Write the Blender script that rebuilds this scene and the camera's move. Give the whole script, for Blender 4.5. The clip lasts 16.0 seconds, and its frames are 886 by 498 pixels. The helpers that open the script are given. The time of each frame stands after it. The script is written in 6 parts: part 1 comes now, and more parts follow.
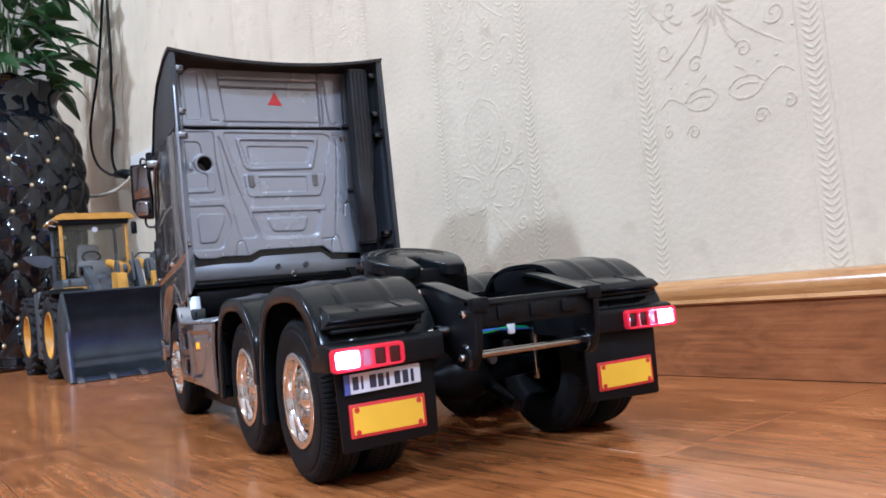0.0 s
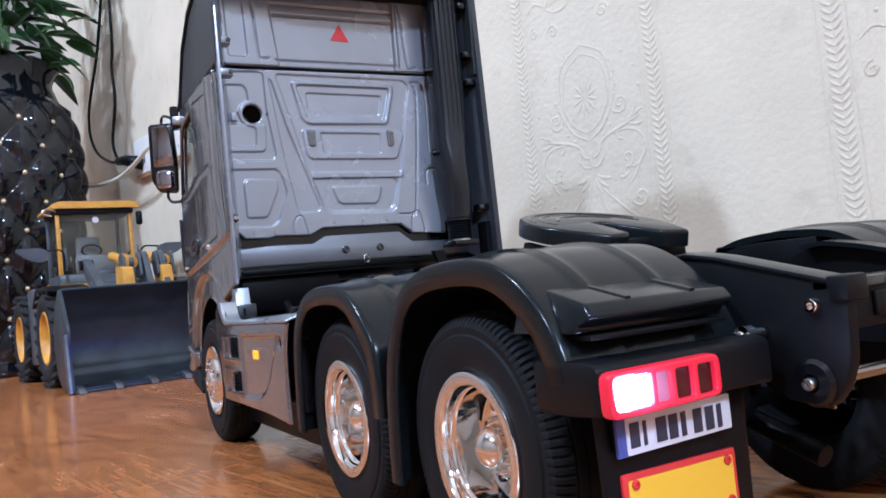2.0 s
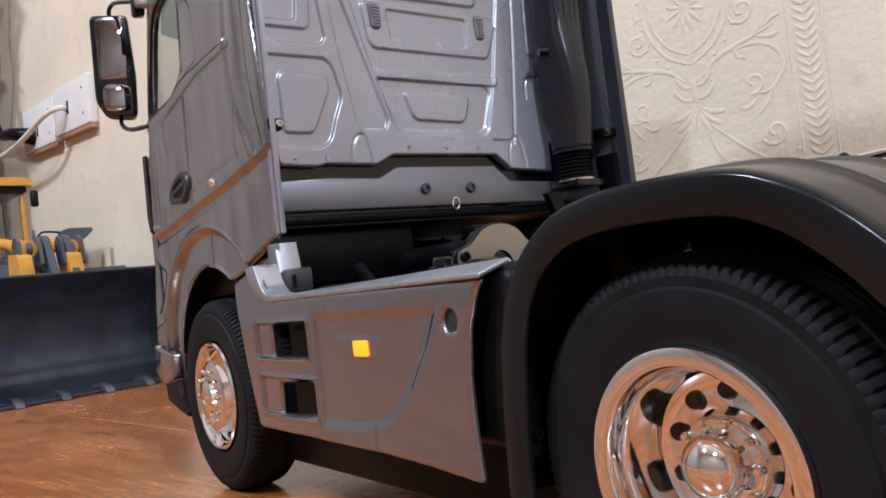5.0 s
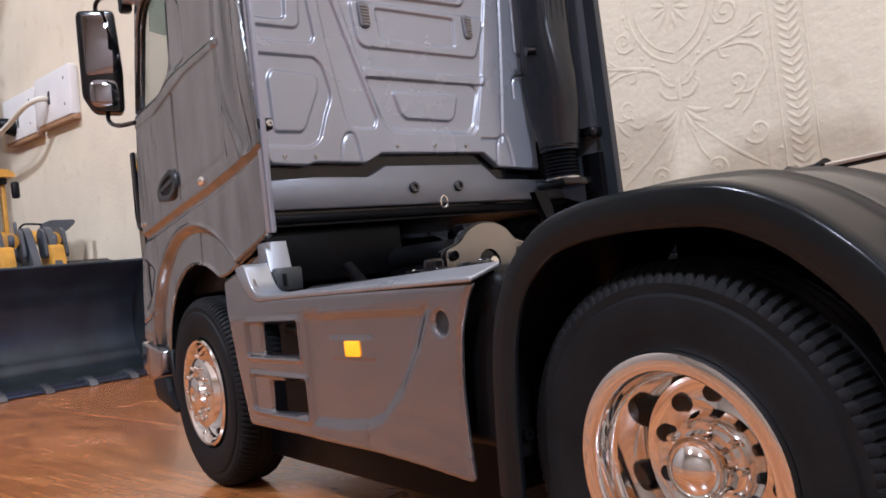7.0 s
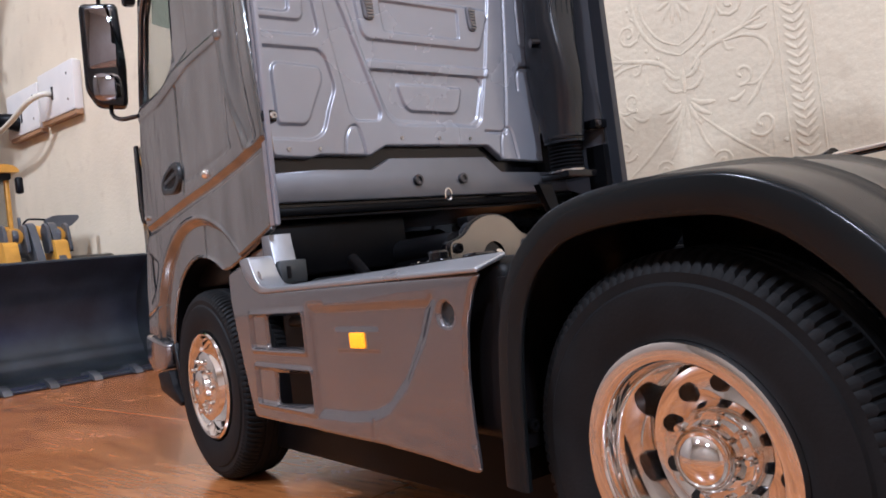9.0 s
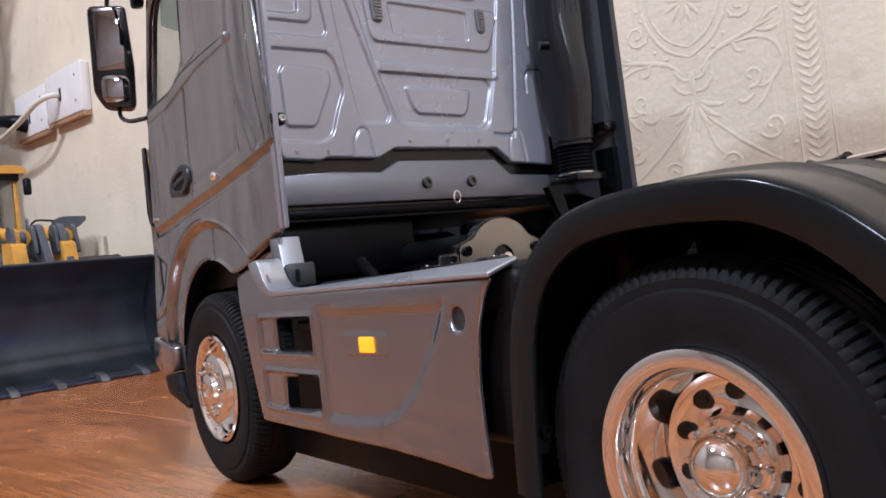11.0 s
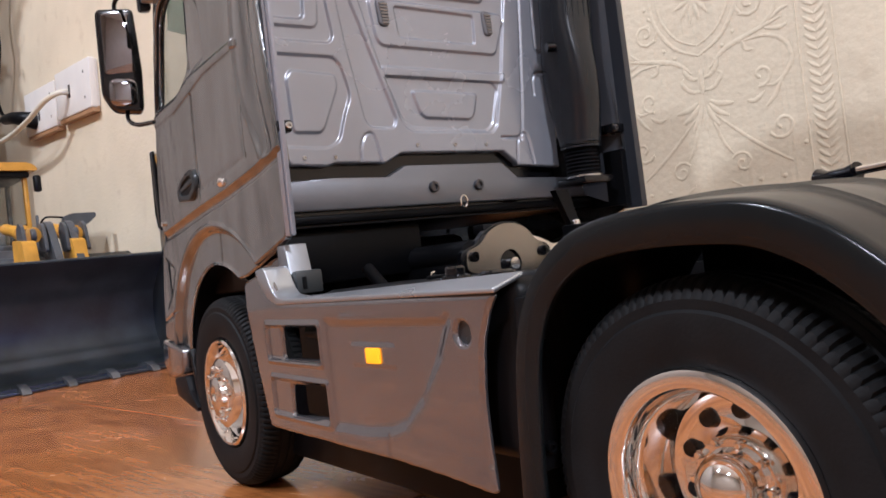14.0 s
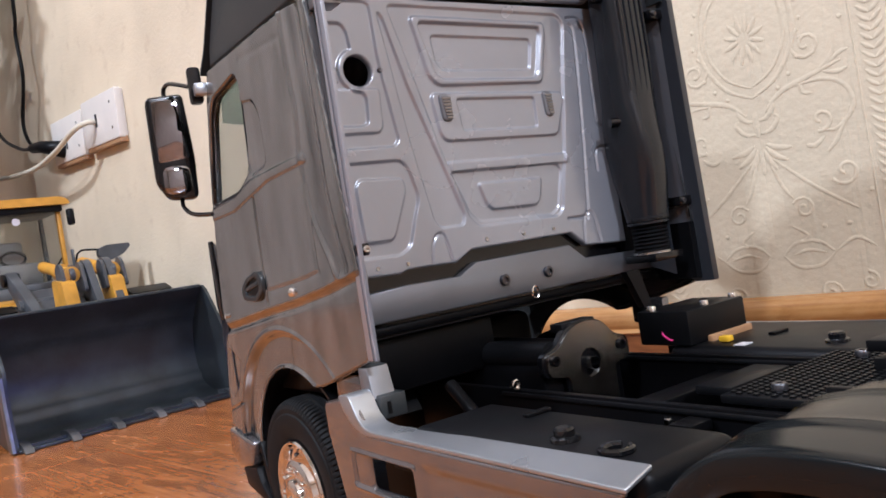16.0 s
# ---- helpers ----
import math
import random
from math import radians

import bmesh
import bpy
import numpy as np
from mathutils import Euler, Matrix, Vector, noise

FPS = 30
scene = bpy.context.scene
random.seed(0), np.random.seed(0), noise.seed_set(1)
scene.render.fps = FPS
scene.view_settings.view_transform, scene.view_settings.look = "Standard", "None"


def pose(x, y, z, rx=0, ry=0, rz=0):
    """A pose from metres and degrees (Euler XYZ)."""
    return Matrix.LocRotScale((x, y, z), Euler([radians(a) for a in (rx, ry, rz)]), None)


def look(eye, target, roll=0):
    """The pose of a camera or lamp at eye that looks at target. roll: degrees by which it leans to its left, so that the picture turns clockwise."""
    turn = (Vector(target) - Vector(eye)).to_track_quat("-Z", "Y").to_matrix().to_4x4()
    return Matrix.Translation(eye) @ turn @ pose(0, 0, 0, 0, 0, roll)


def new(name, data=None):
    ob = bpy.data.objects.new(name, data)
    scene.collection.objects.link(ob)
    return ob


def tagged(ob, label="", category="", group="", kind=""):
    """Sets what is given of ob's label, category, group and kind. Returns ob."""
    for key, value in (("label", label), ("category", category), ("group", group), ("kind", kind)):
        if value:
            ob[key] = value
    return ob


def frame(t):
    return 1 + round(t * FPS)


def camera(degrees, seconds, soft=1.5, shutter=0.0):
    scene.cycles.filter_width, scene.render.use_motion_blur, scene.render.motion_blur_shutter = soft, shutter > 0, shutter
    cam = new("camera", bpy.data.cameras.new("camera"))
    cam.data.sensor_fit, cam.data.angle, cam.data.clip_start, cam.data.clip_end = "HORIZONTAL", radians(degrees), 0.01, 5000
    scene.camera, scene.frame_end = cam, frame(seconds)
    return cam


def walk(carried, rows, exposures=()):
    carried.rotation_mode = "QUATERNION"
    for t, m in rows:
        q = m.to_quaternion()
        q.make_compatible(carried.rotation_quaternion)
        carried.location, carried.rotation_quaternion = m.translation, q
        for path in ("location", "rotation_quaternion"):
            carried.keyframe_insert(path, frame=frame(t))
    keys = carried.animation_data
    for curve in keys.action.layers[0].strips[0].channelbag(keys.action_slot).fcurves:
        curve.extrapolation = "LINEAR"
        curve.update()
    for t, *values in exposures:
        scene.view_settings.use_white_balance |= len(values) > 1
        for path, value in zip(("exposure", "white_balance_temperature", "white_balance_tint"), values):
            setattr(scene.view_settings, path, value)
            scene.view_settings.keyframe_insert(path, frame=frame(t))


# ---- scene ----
cam = camera(58.6, 16.0, 1.7)
PATH = [
    (0, (-0.2010, -0.3869, 0.0847), (0.743, 1.373, 0.184), -5.74),
    (0.5, (-0.1997, -0.3510, 0.0846), (0.743, 1.410, 0.181), -5.82),
    (1, (-0.1990, -0.3008, 0.0852), (0.745, 1.460, 0.182), -5.96),
    (1.5, (-0.1994, -0.2486, 0.0848), (0.751, 1.509, 0.182), -5.96),
    (2, (-0.1991, -0.2140, 0.0854), (0.756, 1.540, 0.185), -5.86),
    (2.5, (-0.1992, -0.2045, 0.0849), (0.759, 1.548, 0.188), -5.94),
    (3, (-0.1989, -0.1381, 0.0843), (0.765, 1.611, 0.188), -5.86),
    (3.5, (-0.1994, -0.0540, 0.0801), (0.807, 1.670, 0.195), -6.13),
    (4, (-0.1973, -0.0004, 0.0793), (0.872, 1.686, 0.192), -6.59),
    (4.5, (-0.1988, -0.0043, 0.0787), (0.922, 1.649, 0.178), -6.78),
    (4.7, (-0.2009, -0.0074, 0.0778), (0.955, 1.622, 0.167), -6.76),
    (6.8, (-0.206, -0.01, 0.082), (1.009, 1.578, 0.135), -6.6),
    (7, (-0.206, -0.01, 0.081), (1.005, 1.582, 0.132), -6.6),
    (7.5, (-0.206, -0.008, 0.08), (1.001, 1.586, 0.123), -6.5),
    (8, (-0.206, -0.008, 0.08), (0.999, 1.588, 0.122), -6.6),
    (8.5, (-0.206, -0.009, 0.08), (0.996, 1.589, 0.12), -6.7),
    (9, (-0.206, -0.009, 0.08), (0.997, 1.588, 0.12), -6.7),
    (11.5, (-0.206, -0.006, 0.081), (0.98, 1.605, 0.125), -6.6),
    (12, (-0.206, -0.005, 0.081), (0.974, 1.609, 0.119), -6.6),
    (12.5, (-0.206, -0.006, 0.08), (0.976, 1.606, 0.119), -6.7),
    (13, (-0.206, -0.006, 0.081), (0.978, 1.605, 0.121), -6.7),
    (13.5, (-0.206, -0.005, 0.081), (0.974, 1.61, 0.115), -6.6),
    (14, (-0.205, -0.008, 0.086), (0.967, 1.612, 0.113), -6.7),
    (14.5, (-0.202, -0.022, 0.095), (0.971, 1.597, 0.124), -6.8),
    (15, (-0.208, -0.031, 0.106), (0.974, 1.583, 0.123), -7.1),
    (15.5, (-0.212, -0.015, 0.125), (0.941, 1.62, 0.115), -6.6),
    (16, (-0.214, 0.006, 0.135), (0.916, 1.656, 0.127), -9.2),
]
LOOKS = [(0.0, 0.04, 4650, 7), (0.8, 0.10, 4550, 8), (2.5, 0.14, 4500, 8), (3.5, 0.02, 4950, 11), (4.5, 0.0, 5200, 12), (7.0, 0.0, 5200, 14), (12.5, 0.0, 5100, 14), (13.2, 0.0, 5400, 13), (14.5, 0.0, 5450, 13), (16.0, 0.08, 5350, 12)]
walk(cam, [(t, look(eye, target, roll)) for t, eye, target, roll in PATH], LOOKS)

# ---- light: ceiling lamps of a closed room, the model's own lamps ----
world = bpy.data.worlds.new("room_air")
scene.world = world
world.use_nodes = True
world.node_tree.nodes["Background"].inputs[0].default_value = (1.0, 0.93, 0.85, 1)
world.node_tree.nodes["Background"].inputs[1].default_value = 0.05


def ceiling_light(eye, target, sx, sy, watts, colour):
    data = bpy.data.lights.new("ceiling_light", "AREA")
    data.shape, data.size, data.size_y, data.energy, data.color = "RECTANGLE", sx, sy, watts, colour
    ob = new("ceiling_light", data)
    ob.matrix_world = look(eye, target)
    return ob


ceiling_light((-2.00, -0.76, 2.45), (-0.9, -0.1, 0.0), 0.16, 0.16, 43, (1.0, 0.96, 0.92))
ceiling_light((-1.90, 1.00, 2.46), (-0.3, 1.0, 0.0), 0.16, 0.16, 56, (1.0, 0.96, 0.92))
ceiling_light((-0.45, -2.90, 2.30), (-0.1, 0.0, 0.1), 0.30, 0.30, 72, (1.0, 0.96, 0.92))


def spark(name, place, radius, watts, colour):
    data = bpy.data.lights.new(name, "POINT")
    data.shadow_soft_size, data.energy, data.color = radius, watts, colour
    ob = new(name, data)
    ob.location = place
    return ob


def beam(name, place, target, watts, colour, angle):
    data = bpy.data.lights.new(name, "SPOT")
    data.shadow_soft_size, data.energy, data.color = 0.004, watts, colour
    data.spot_size, data.spot_blend = radians(angle), 0.7
    ob = new(name, data)
    ob.matrix_world = look(place, target)
    return ob


for side in (-1, 1):
    spark("reversing_bulb", (side * 0.0835 - 0.002, -0.0900, 0.0600), 0.003, 0.012, (0.75, 0.80, 1.0))
    beam("headlamp_bulb", (side * 0.066, 0.425, 0.062), (side * 0.06, 1.0, 0.045), 0.6, (0.12, 0.20, 1.0), 100)

# ---- materials ----


def mat(name, colour, rough=0.5, metal=0.0, var=0.12, scale=60.0, bump=0.0, bump_scale=400.0, coat=0.0, rough_var=0.1, stretch=(1, 1, 1), tint=None, spec=0.5):
    m = bpy.data.materials.new(name)
    m.use_nodes = True
    nt = m.node_tree
    bsdf = nt.nodes["Principled BSDF"]
    co = nt.nodes.new("ShaderNodeTexCoord")
    mp = nt.nodes.new("ShaderNodeMapping")
    mp.inputs["Scale"].default_value = stretch
    nt.links.new(co.outputs["Object"], mp.inputs["Vector"])
    n1 = nt.nodes.new("ShaderNodeTexNoise")
    n1.inputs["Scale"].default_value, n1.inputs["Detail"].default_value = scale, 6
    n2 = nt.nodes.new("ShaderNodeTexNoise")
    n2.inputs["Scale"].default_value, n2.inputs["Detail"].default_value = bump_scale, 4
    for n in (n1, n2):
        nt.links.new(mp.outputs[0], n.inputs["Vector"])
    ramp = nt.nodes.new("ShaderNodeValToRGB")
    c = np.array(colour[:3])
    other = np.array(tint[:3]) if tint else c * (1 - var)
    ramp.color_ramp.elements[0].color = (*other, 1)
    ramp.color_ramp.elements[1].color = (*np.minimum(c * (1 + var * 0.5), 1), 1)
    ramp.color_ramp.elements[0].position, ramp.color_ramp.elements[1].position = 0.3, 0.7
    nt.links.new(n1.outputs["Fac"], ramp.inputs[0])
    nt.links.new(ramp.outputs[0], bsdf.inputs["Base Color"])
    mr = nt.nodes.new("ShaderNodeMapRange")
    mr.inputs["To Min"].default_value, mr.inputs["To Max"].default_value = max(rough - rough_var, 0.02), min(rough + rough_var, 1)
    nt.links.new(n1.outputs["Fac"], mr.inputs["Value"])
    nt.links.new(mr.outputs[0], bsdf.inputs["Roughness"])
    bsdf.inputs["Metallic"].default_value = metal
    bsdf.inputs["Specular IOR Level"].default_value = spec
    bsdf.inputs["Coat Weight"].default_value = coat
    bsdf.inputs["Coat Roughness"].default_value = 0.045
    if bump:
        b = nt.nodes.new("ShaderNodeBump")
        b.inputs["Strength"].default_value, b.inputs["Distance"].default_value = 1.0, bump
        nt.links.new(n2.outputs["Fac"], b.inputs["Height"])
        nt.links.new(b.outputs[0], bsdf.inputs["Normal"])
    return m


def glow(name, colour, strength, base=None):
    m = bpy.data.materials.new(name)
    m.use_nodes = True
    b = m.node_tree.nodes["Principled BSDF"]
    b.inputs["Base Color"].default_value = (*(base or colour), 1)
    b.inputs["Emission Color"].default_value = (*colour, 1)
    b.inputs["Emission Strength"].default_value = strength
    b.inputs["Roughness"].default_value = 0.15
    return m


def clear(name, colour, alpha_rough=0.03):
    m = bpy.data.materials.new(name)
    m.use_nodes = True
    nt = m.node_tree
    b = nt.nodes["Principled BSDF"]
    nt.nodes.remove(b)
    out = nt.nodes["Material Output"]
    tr, gl, mix, fr = (nt.nodes.new("ShaderNode" + k) for k in ("BsdfTransparent", "BsdfGlossy", "MixShader", "LayerWeight"))
    tr.inputs[0].default_value = (*colour, 1)
    gl.inputs["Roughness"].default_value = alpha_rough
    fr.inputs["Blend"].default_value = 0.5
    pw, sc = nt.nodes.new("ShaderNodeMath"), nt.nodes.new("ShaderNodeMath")
    pw.operation, pw.inputs[1].default_value = "POWER", 4.0
    sc.operation, sc.inputs[1].default_value, sc.inputs[2].default_value = "MULTIPLY_ADD", 0.7, 0.04
    nt.links.new(fr.outputs["Facing"], pw.inputs[0])
    nt.links.new(pw.outputs[0], sc.inputs[0])
    nt.links.new(sc.outputs[0], mix.inputs[0])
    nt.links.new(tr.outputs[0], mix.inputs[1])
    nt.links.new(gl.outputs[0], mix.inputs[2])
    nt.links.new(mix.outputs[0], out.inputs["Surface"])
    return m


def wood(name, dark, mid, light, rough, coat, grain=1.0, shift=True):
    """Timber grain along the object's x."""
    m = bpy.data.materials.new(name)
    m.use_nodes = True
    nt = m.node_tree
    N, L = nt.nodes.new, nt.links.new
    bsdf = nt.nodes["Principled BSDF"]
    co, info = N("ShaderNodeTexCoord"), N("ShaderNodeObjectInfo")
    add = N("ShaderNodeVectorMath")
    add.operation = "MULTIPLY_ADD"
    comb = N("ShaderNodeCombineXYZ")
    for k in range(3):
        L(info.outputs["Random"], comb.inputs[k])
    add.inputs[1].default_value = (7.0, 3.0, 5.0) if shift else (0, 0, 0)
    L(comb.outputs[0], add.inputs[0])
    L(co.outputs["Object"], add.inputs[2])
    warp = N("ShaderNodeTexNoise")
    warp.inputs["Scale"].default_value, warp.inputs["Detail"].default_value = 5.0, 3
    mw = N("ShaderNodeMapping")
    mw.inputs["Scale"].default_value = (0.9, 2.6, 2.6)
    L(add.outputs[0], mw.inputs[0])
    L(mw.outputs[0], warp.inputs["Vector"])
    mp = N("ShaderNodeMapping")
    mp.inputs["Scale"].default_value = (1.2 * grain, 14 * grain, 14 * grain)
    L(add.outputs[0], mp.inputs[0])
    off = N("ShaderNodeVectorMath")
    off.operation = "MULTIPLY_ADD"
    off.inputs[1].default_value = (2.2, 2.2, 2.2)
    L(warp.outputs["Color"], off.inputs[0])
    L(mp.outputs[0], off.inputs[2])
    rings = N("ShaderNodeTexNoise")
    rings.inputs["Scale"].default_value, rings.inputs["Detail"].default_value, rings.inputs["Roughness"].default_value = 3.4, 9, 0.68
    L(off.outputs[0], rings.inputs["Vector"])
    fine = N("ShaderNodeTexNoise")
    fine.inputs["Scale"].default_value, fine.inputs["Detail"].default_value = 1.0, 5
    mf = N("ShaderNodeMapping")
    mf.inputs["Scale"].default_value = (14, 420, 420)
    L(add.outputs[0], mf.inputs[0])
    L(mf.outputs[0], fine.inputs["Vector"])
    mix = N("ShaderNodeMix")
    mix.inputs[0].default_value = 0.36
    L(rings.outputs["Fac"], mix.inputs[2])
    L(fine.outputs["Fac"], mix.inputs[3])
    ramp = N("ShaderNodeValToRGB")
    e = ramp.color_ramp.elements
    e[0].position, e[0].color = 0.36, (*dark, 1)
    e[1].position, e[1].color = 0.66, (*light, 1)
    k = e.new(0.50)
    k.color = (*mid, 1)
    L(mix.outputs[0], ramp.inputs[0])
    hue = N("ShaderNodeHueSaturation")
    mr = N("ShaderNodeMapRange")
    mr.inputs["To Min"].default_value, mr.inputs["To Max"].default_value = 0.88, 1.1
    L(info.outputs["Random"], mr.inputs["Value"])
    L(mr.outputs[0], hue.inputs["Value"])
    L(ramp.outputs[0], hue.inputs["Color"])
    L(hue.outputs[0], bsdf.inputs["Base Color"])
    rr = N("ShaderNodeMapRange")
    rr.inputs["To Min"].default_value, rr.inputs["To Max"].default_value = rough - 0.06, rough + 0.1
    L(rings.outputs["Fac"], rr.inputs["Value"])
    L(rr.outputs[0], bsdf.inputs["Roughness"])
    bsdf.inputs["Coat Weight"].default_value, bsdf.inputs["Coat Roughness"].default_value = coat, 0.1
    b = N("ShaderNodeBump")
    b.inputs["Distance"].default_value, b.inputs["Strength"].default_value = 0.0002, 0.6
    L(mix.outputs[0], b.inputs["Height"])
    L(b.outputs[0], bsdf.inputs["Normal"])
    return m


def wallpaper():
    """Cream embossed paper: fine vertical ribs, soft blotches, faint brown spots."""
    m = mat("cream_wallpaper", (0.735, 0.640, 0.470), 0.62, 0, 0.10, 9.0, 0.0)
    nt = m.node_tree
    N, L = nt.nodes.new, nt.links.new
    bsdf = nt.nodes["Principled BSDF"]
    co = N("ShaderNodeTexCoord")
    ribs = N("ShaderNodeTexNoise")
    mp = N("ShaderNodeMapping")
    mp.inputs["Scale"].default_value = (260, 260, 5)
    L(co.outputs["Object"], mp.inputs[0])
    L(mp.outputs[0], ribs.inputs["Vector"])
    ribs.inputs["Scale"].default_value, ribs.inputs["Detail"].default_value = 1.0, 3
    pit = N("ShaderNodeTexNoise")
    pit.inputs["Scale"].default_value, pit.inputs["Detail"].default_value = 190, 4
    L(co.outputs["Object"], pit.inputs["Vector"])
    mix = N("ShaderNodeMath")
    mix.operation = "ADD"
    L(ribs.outputs["Fac"], mix.inputs[0])
    L(pit.outputs["Fac"], mix.inputs[1])
    b = N("ShaderNodeBump")
    b.inputs["Distance"].default_value, b.inputs["Strength"].default_value = 0.00060, 0.7
    L(mix.outputs[0], b.inputs["Height"])
    L(b.outputs[0], bsdf.inputs["Normal"])
    spots = N("ShaderNodeTexNoise")
    spots.inputs["Scale"].default_value, spots.inputs["Detail"].default_value = 26, 3
    L(co.outputs["Object"], spots.inputs["Vector"])
    ramp = N("ShaderNodeValToRGB")
    ramp.color_ramp.elements[0].position, ramp.color_ramp.elements[1].position = 0.60, 0.76
    ramp.color_ramp.elements[0].color, ramp.color_ramp.elements[1].color = (0, 0, 0, 1), (0.30, 0.30, 0.30, 1)
    L(spots.outputs["Fac"], ramp.inputs[0])
    old = bsdf.inputs["Base Color"].links[0].from_socket
    mc = N("ShaderNodeMix")
    mc.data_type = "RGBA"
    L(ramp.outputs[0], mc.inputs[0])
    L(old, mc.inputs[6])
    mc.inputs[7].default_value = (0.36, 0.25, 0.15, 1)
    L(mc.outputs[2], bsdf.inputs["Base Color"])
    return m


SILVER = mat("silver_paint", (0.332, 0.347, 0.388), 0.26, 0.42, 0.07, 25, 0.00001, 1500, coat=0.6, rough_var=0.05)
FAR_GREY = mat("slate_grey_far_fairing", (0.034, 0.038, 0.047), 0.38, 0, 0.15, 30, 0.00002, 1500)
SILVER_SIDE = mat("silver_grey_gloss_paint", (0.224, 0.222, 0.237), 0.11, 0.82, 0.16, 16, 0.00026, 36, coat=1.0, rough_var=0.05, stretch=(1, 1, 0.35))
SATIN_SILVER = mat("satin_silver_paint", (0.200, 0.207, 0.226), 0.42, 0.70, 0.10, 30, 0.00001, 1500, rough_var=0.06)
DULL_ALU = mat("dull_aluminium_paint", (0.28, 0.29, 0.31), 0.34, 0.75, 0.10, 50, 0.00004, 1200)
HANDLE_GREY = mat("satin_dark_grey_plastic", (0.022, 0.026, 0.028), 0.30, 0, 0.2, 60, 0.00002, 1500)
# upright tone streaks paint in mottled reflections that the plain room cannot give
CAB_PAINT = mat("silver_grey_gloss_paint_with_reflection_streaks", (0.250, 0.256, 0.254), 0.13, 0.80, 0.46, 85, 0.00050, 95, coat=1.0, rough_var=0.11, stretch=(1, 1, 0.30))
ALU = mat("bright_aluminium_paint", (0.42, 0.44, 0.465), 0.30, 0.78, 0.06, 60, 0.00003, 1600)
BLACK = mat("black_plastic", (0.0050, 0.0052, 0.0062), 0.40, 0, 0.25, 40, 0.00003, 1500, rough_var=0.1, spec=0.16)
FENDER = mat("satin_black_plastic", (0.0074, 0.0092, 0.0102), 0.20, 0, 0.2, 30, 0.00001, 1800, rough_var=0.05, spec=0.24)
DUCT = mat("charcoal_duct_plastic", (0.0125, 0.0145, 0.0180), 0.20, 0, 0.2, 30, 0.00001, 1800, rough_var=0.05, spec=0.42)
GLOSSBLACK = mat("gloss_black_plastic", (0.005, 0.005, 0.006), 0.14, 0, 0.2, 30, rough_var=0.05, spec=0.45)
DARKGREY = mat("dark_grey_roof_plastic", (0.030, 0.034, 0.036), 0.35, 0, 0.15, 30, 0.00003, 1500)
CHASSIS = mat("black_painted_metal", (0.0035, 0.0035, 0.0042), 0.38, 0.0, 0.3, 50, 0.00003, 900, spec=0.10)
RUBBER = mat("black_rubber", (0.0100, 0.0104, 0.0110), 0.62, 0, 0.3, 80, 0.00008, 1200, rough_var=0.12, spec=0.14)
LUG_RUBBER = mat("dusty_black_rubber", (0.020, 0.020, 0.021), 0.70, 0, 0.35, 60, 0.0001, 500, spec=0.25)
POLISHED = mat("polished_grey_steel", (0.36, 0.345, 0.32), 0.24, 1.0, 0.10, 60, 0.00001, 1500, rough_var=0.06)
CHROME = mat("chrome", (0.86, 0.85, 0.83), 0.06, 1.0, 0.04, 30, rough_var=0.03)
STEEL = mat("brushed_steel", (0.55, 0.54, 0.52), 0.28, 1.0, 0.12, 80, 0.00003, 1500)
SCREW = mat("dark_screw_steel", (0.10, 0.10, 0.11), 0.3, 0.9, 0.2, 200)
MIRROR = mat("mirror_glass", (0.30, 0.30, 0.33), 0.02, 1.0, 0.0, 10, rough_var=0.0)
GLASS = clear("window_glass", (0.88, 0.90, 0.89))
VISOR = clear("green_tinted_visor", (0.30, 0.42, 0.40), 0.1)
PLATE_YELLOW = mat("yellow_reflective_sheet", (0.86, 0.52, 0.02), 0.4, 0, 0.06, 40)
PLATE_RED = mat("red_reflective_sheet", (0.60, 0.03, 0.03), 0.35, 0, 0.12, 40)
PLATE_WHITE = mat("white_plate", (0.72, 0.72, 0.76), 0.4, 0, 0.06, 60)
INK = mat("black_ink", (0.03, 0.03, 0.05), 0.5, 0, 0.1, 60)
BLUE_INK = mat("blue_ink", (0.07, 0.09, 0.30), 0.4, 0, 0.1, 60)
# red plastic; its weak emission stands in for spill from the lit LED
RED_SPILL = glow("red_surround_with_led_spill", (1.0, 0.02, 0.06), 0.30, (0.5, 0.01, 0.02))
DARK_LENS = mat("dark_red_lens", (0.06, 0.008, 0.01), 0.12, 0, 0.2, 60)
WHITE_LAMP = glow("white_reversing_lamp", (0.80, 0.84, 1.0), 22.0)
AMBER_LAMP = glow("amber_side_marker", (1.0, 0.34, 0.0), 1.1)
BLUE_LAMP = glow("blue_white_led", (0.35, 0.5, 1.0), 6.0)
PINK_LENS = mat("pale_pink_lens", (0.30, 0.10, 0.13), 0.15, 0, 0.2, 80)
VENT_GREY = mat("grey_vent_mesh", (0.16, 0.16, 0.17), 0.5, 0.2, 0.2, 200)
CLEAR_LENS = mat("clear_lens", (0.55, 0.53, 0.52), 0.12, 0.2, 0.1, 100)
WALLPAPER = wallpaper()
# unseen walls: pale one brightens the rear panel's reflections, darkened one cuts bounce light
PALE_REFLECTED_WALL = mat("unseen_wall_pale_for_reflections", (0.66, 0.62, 0.58), 0.8, 0, 0.06, 4, 0.0004, 120)
DARKENED_WALL = mat("unseen_wall_darkened_against_bounce", (0.30, 0.265, 0.23), 0.8, 0, 0.06, 4, 0.0004, 120)
CEILING = mat("white_ceiling_paint", (0.80, 0.79, 0.76), 0.85, 0, 0.04, 3, 0.0003, 150)
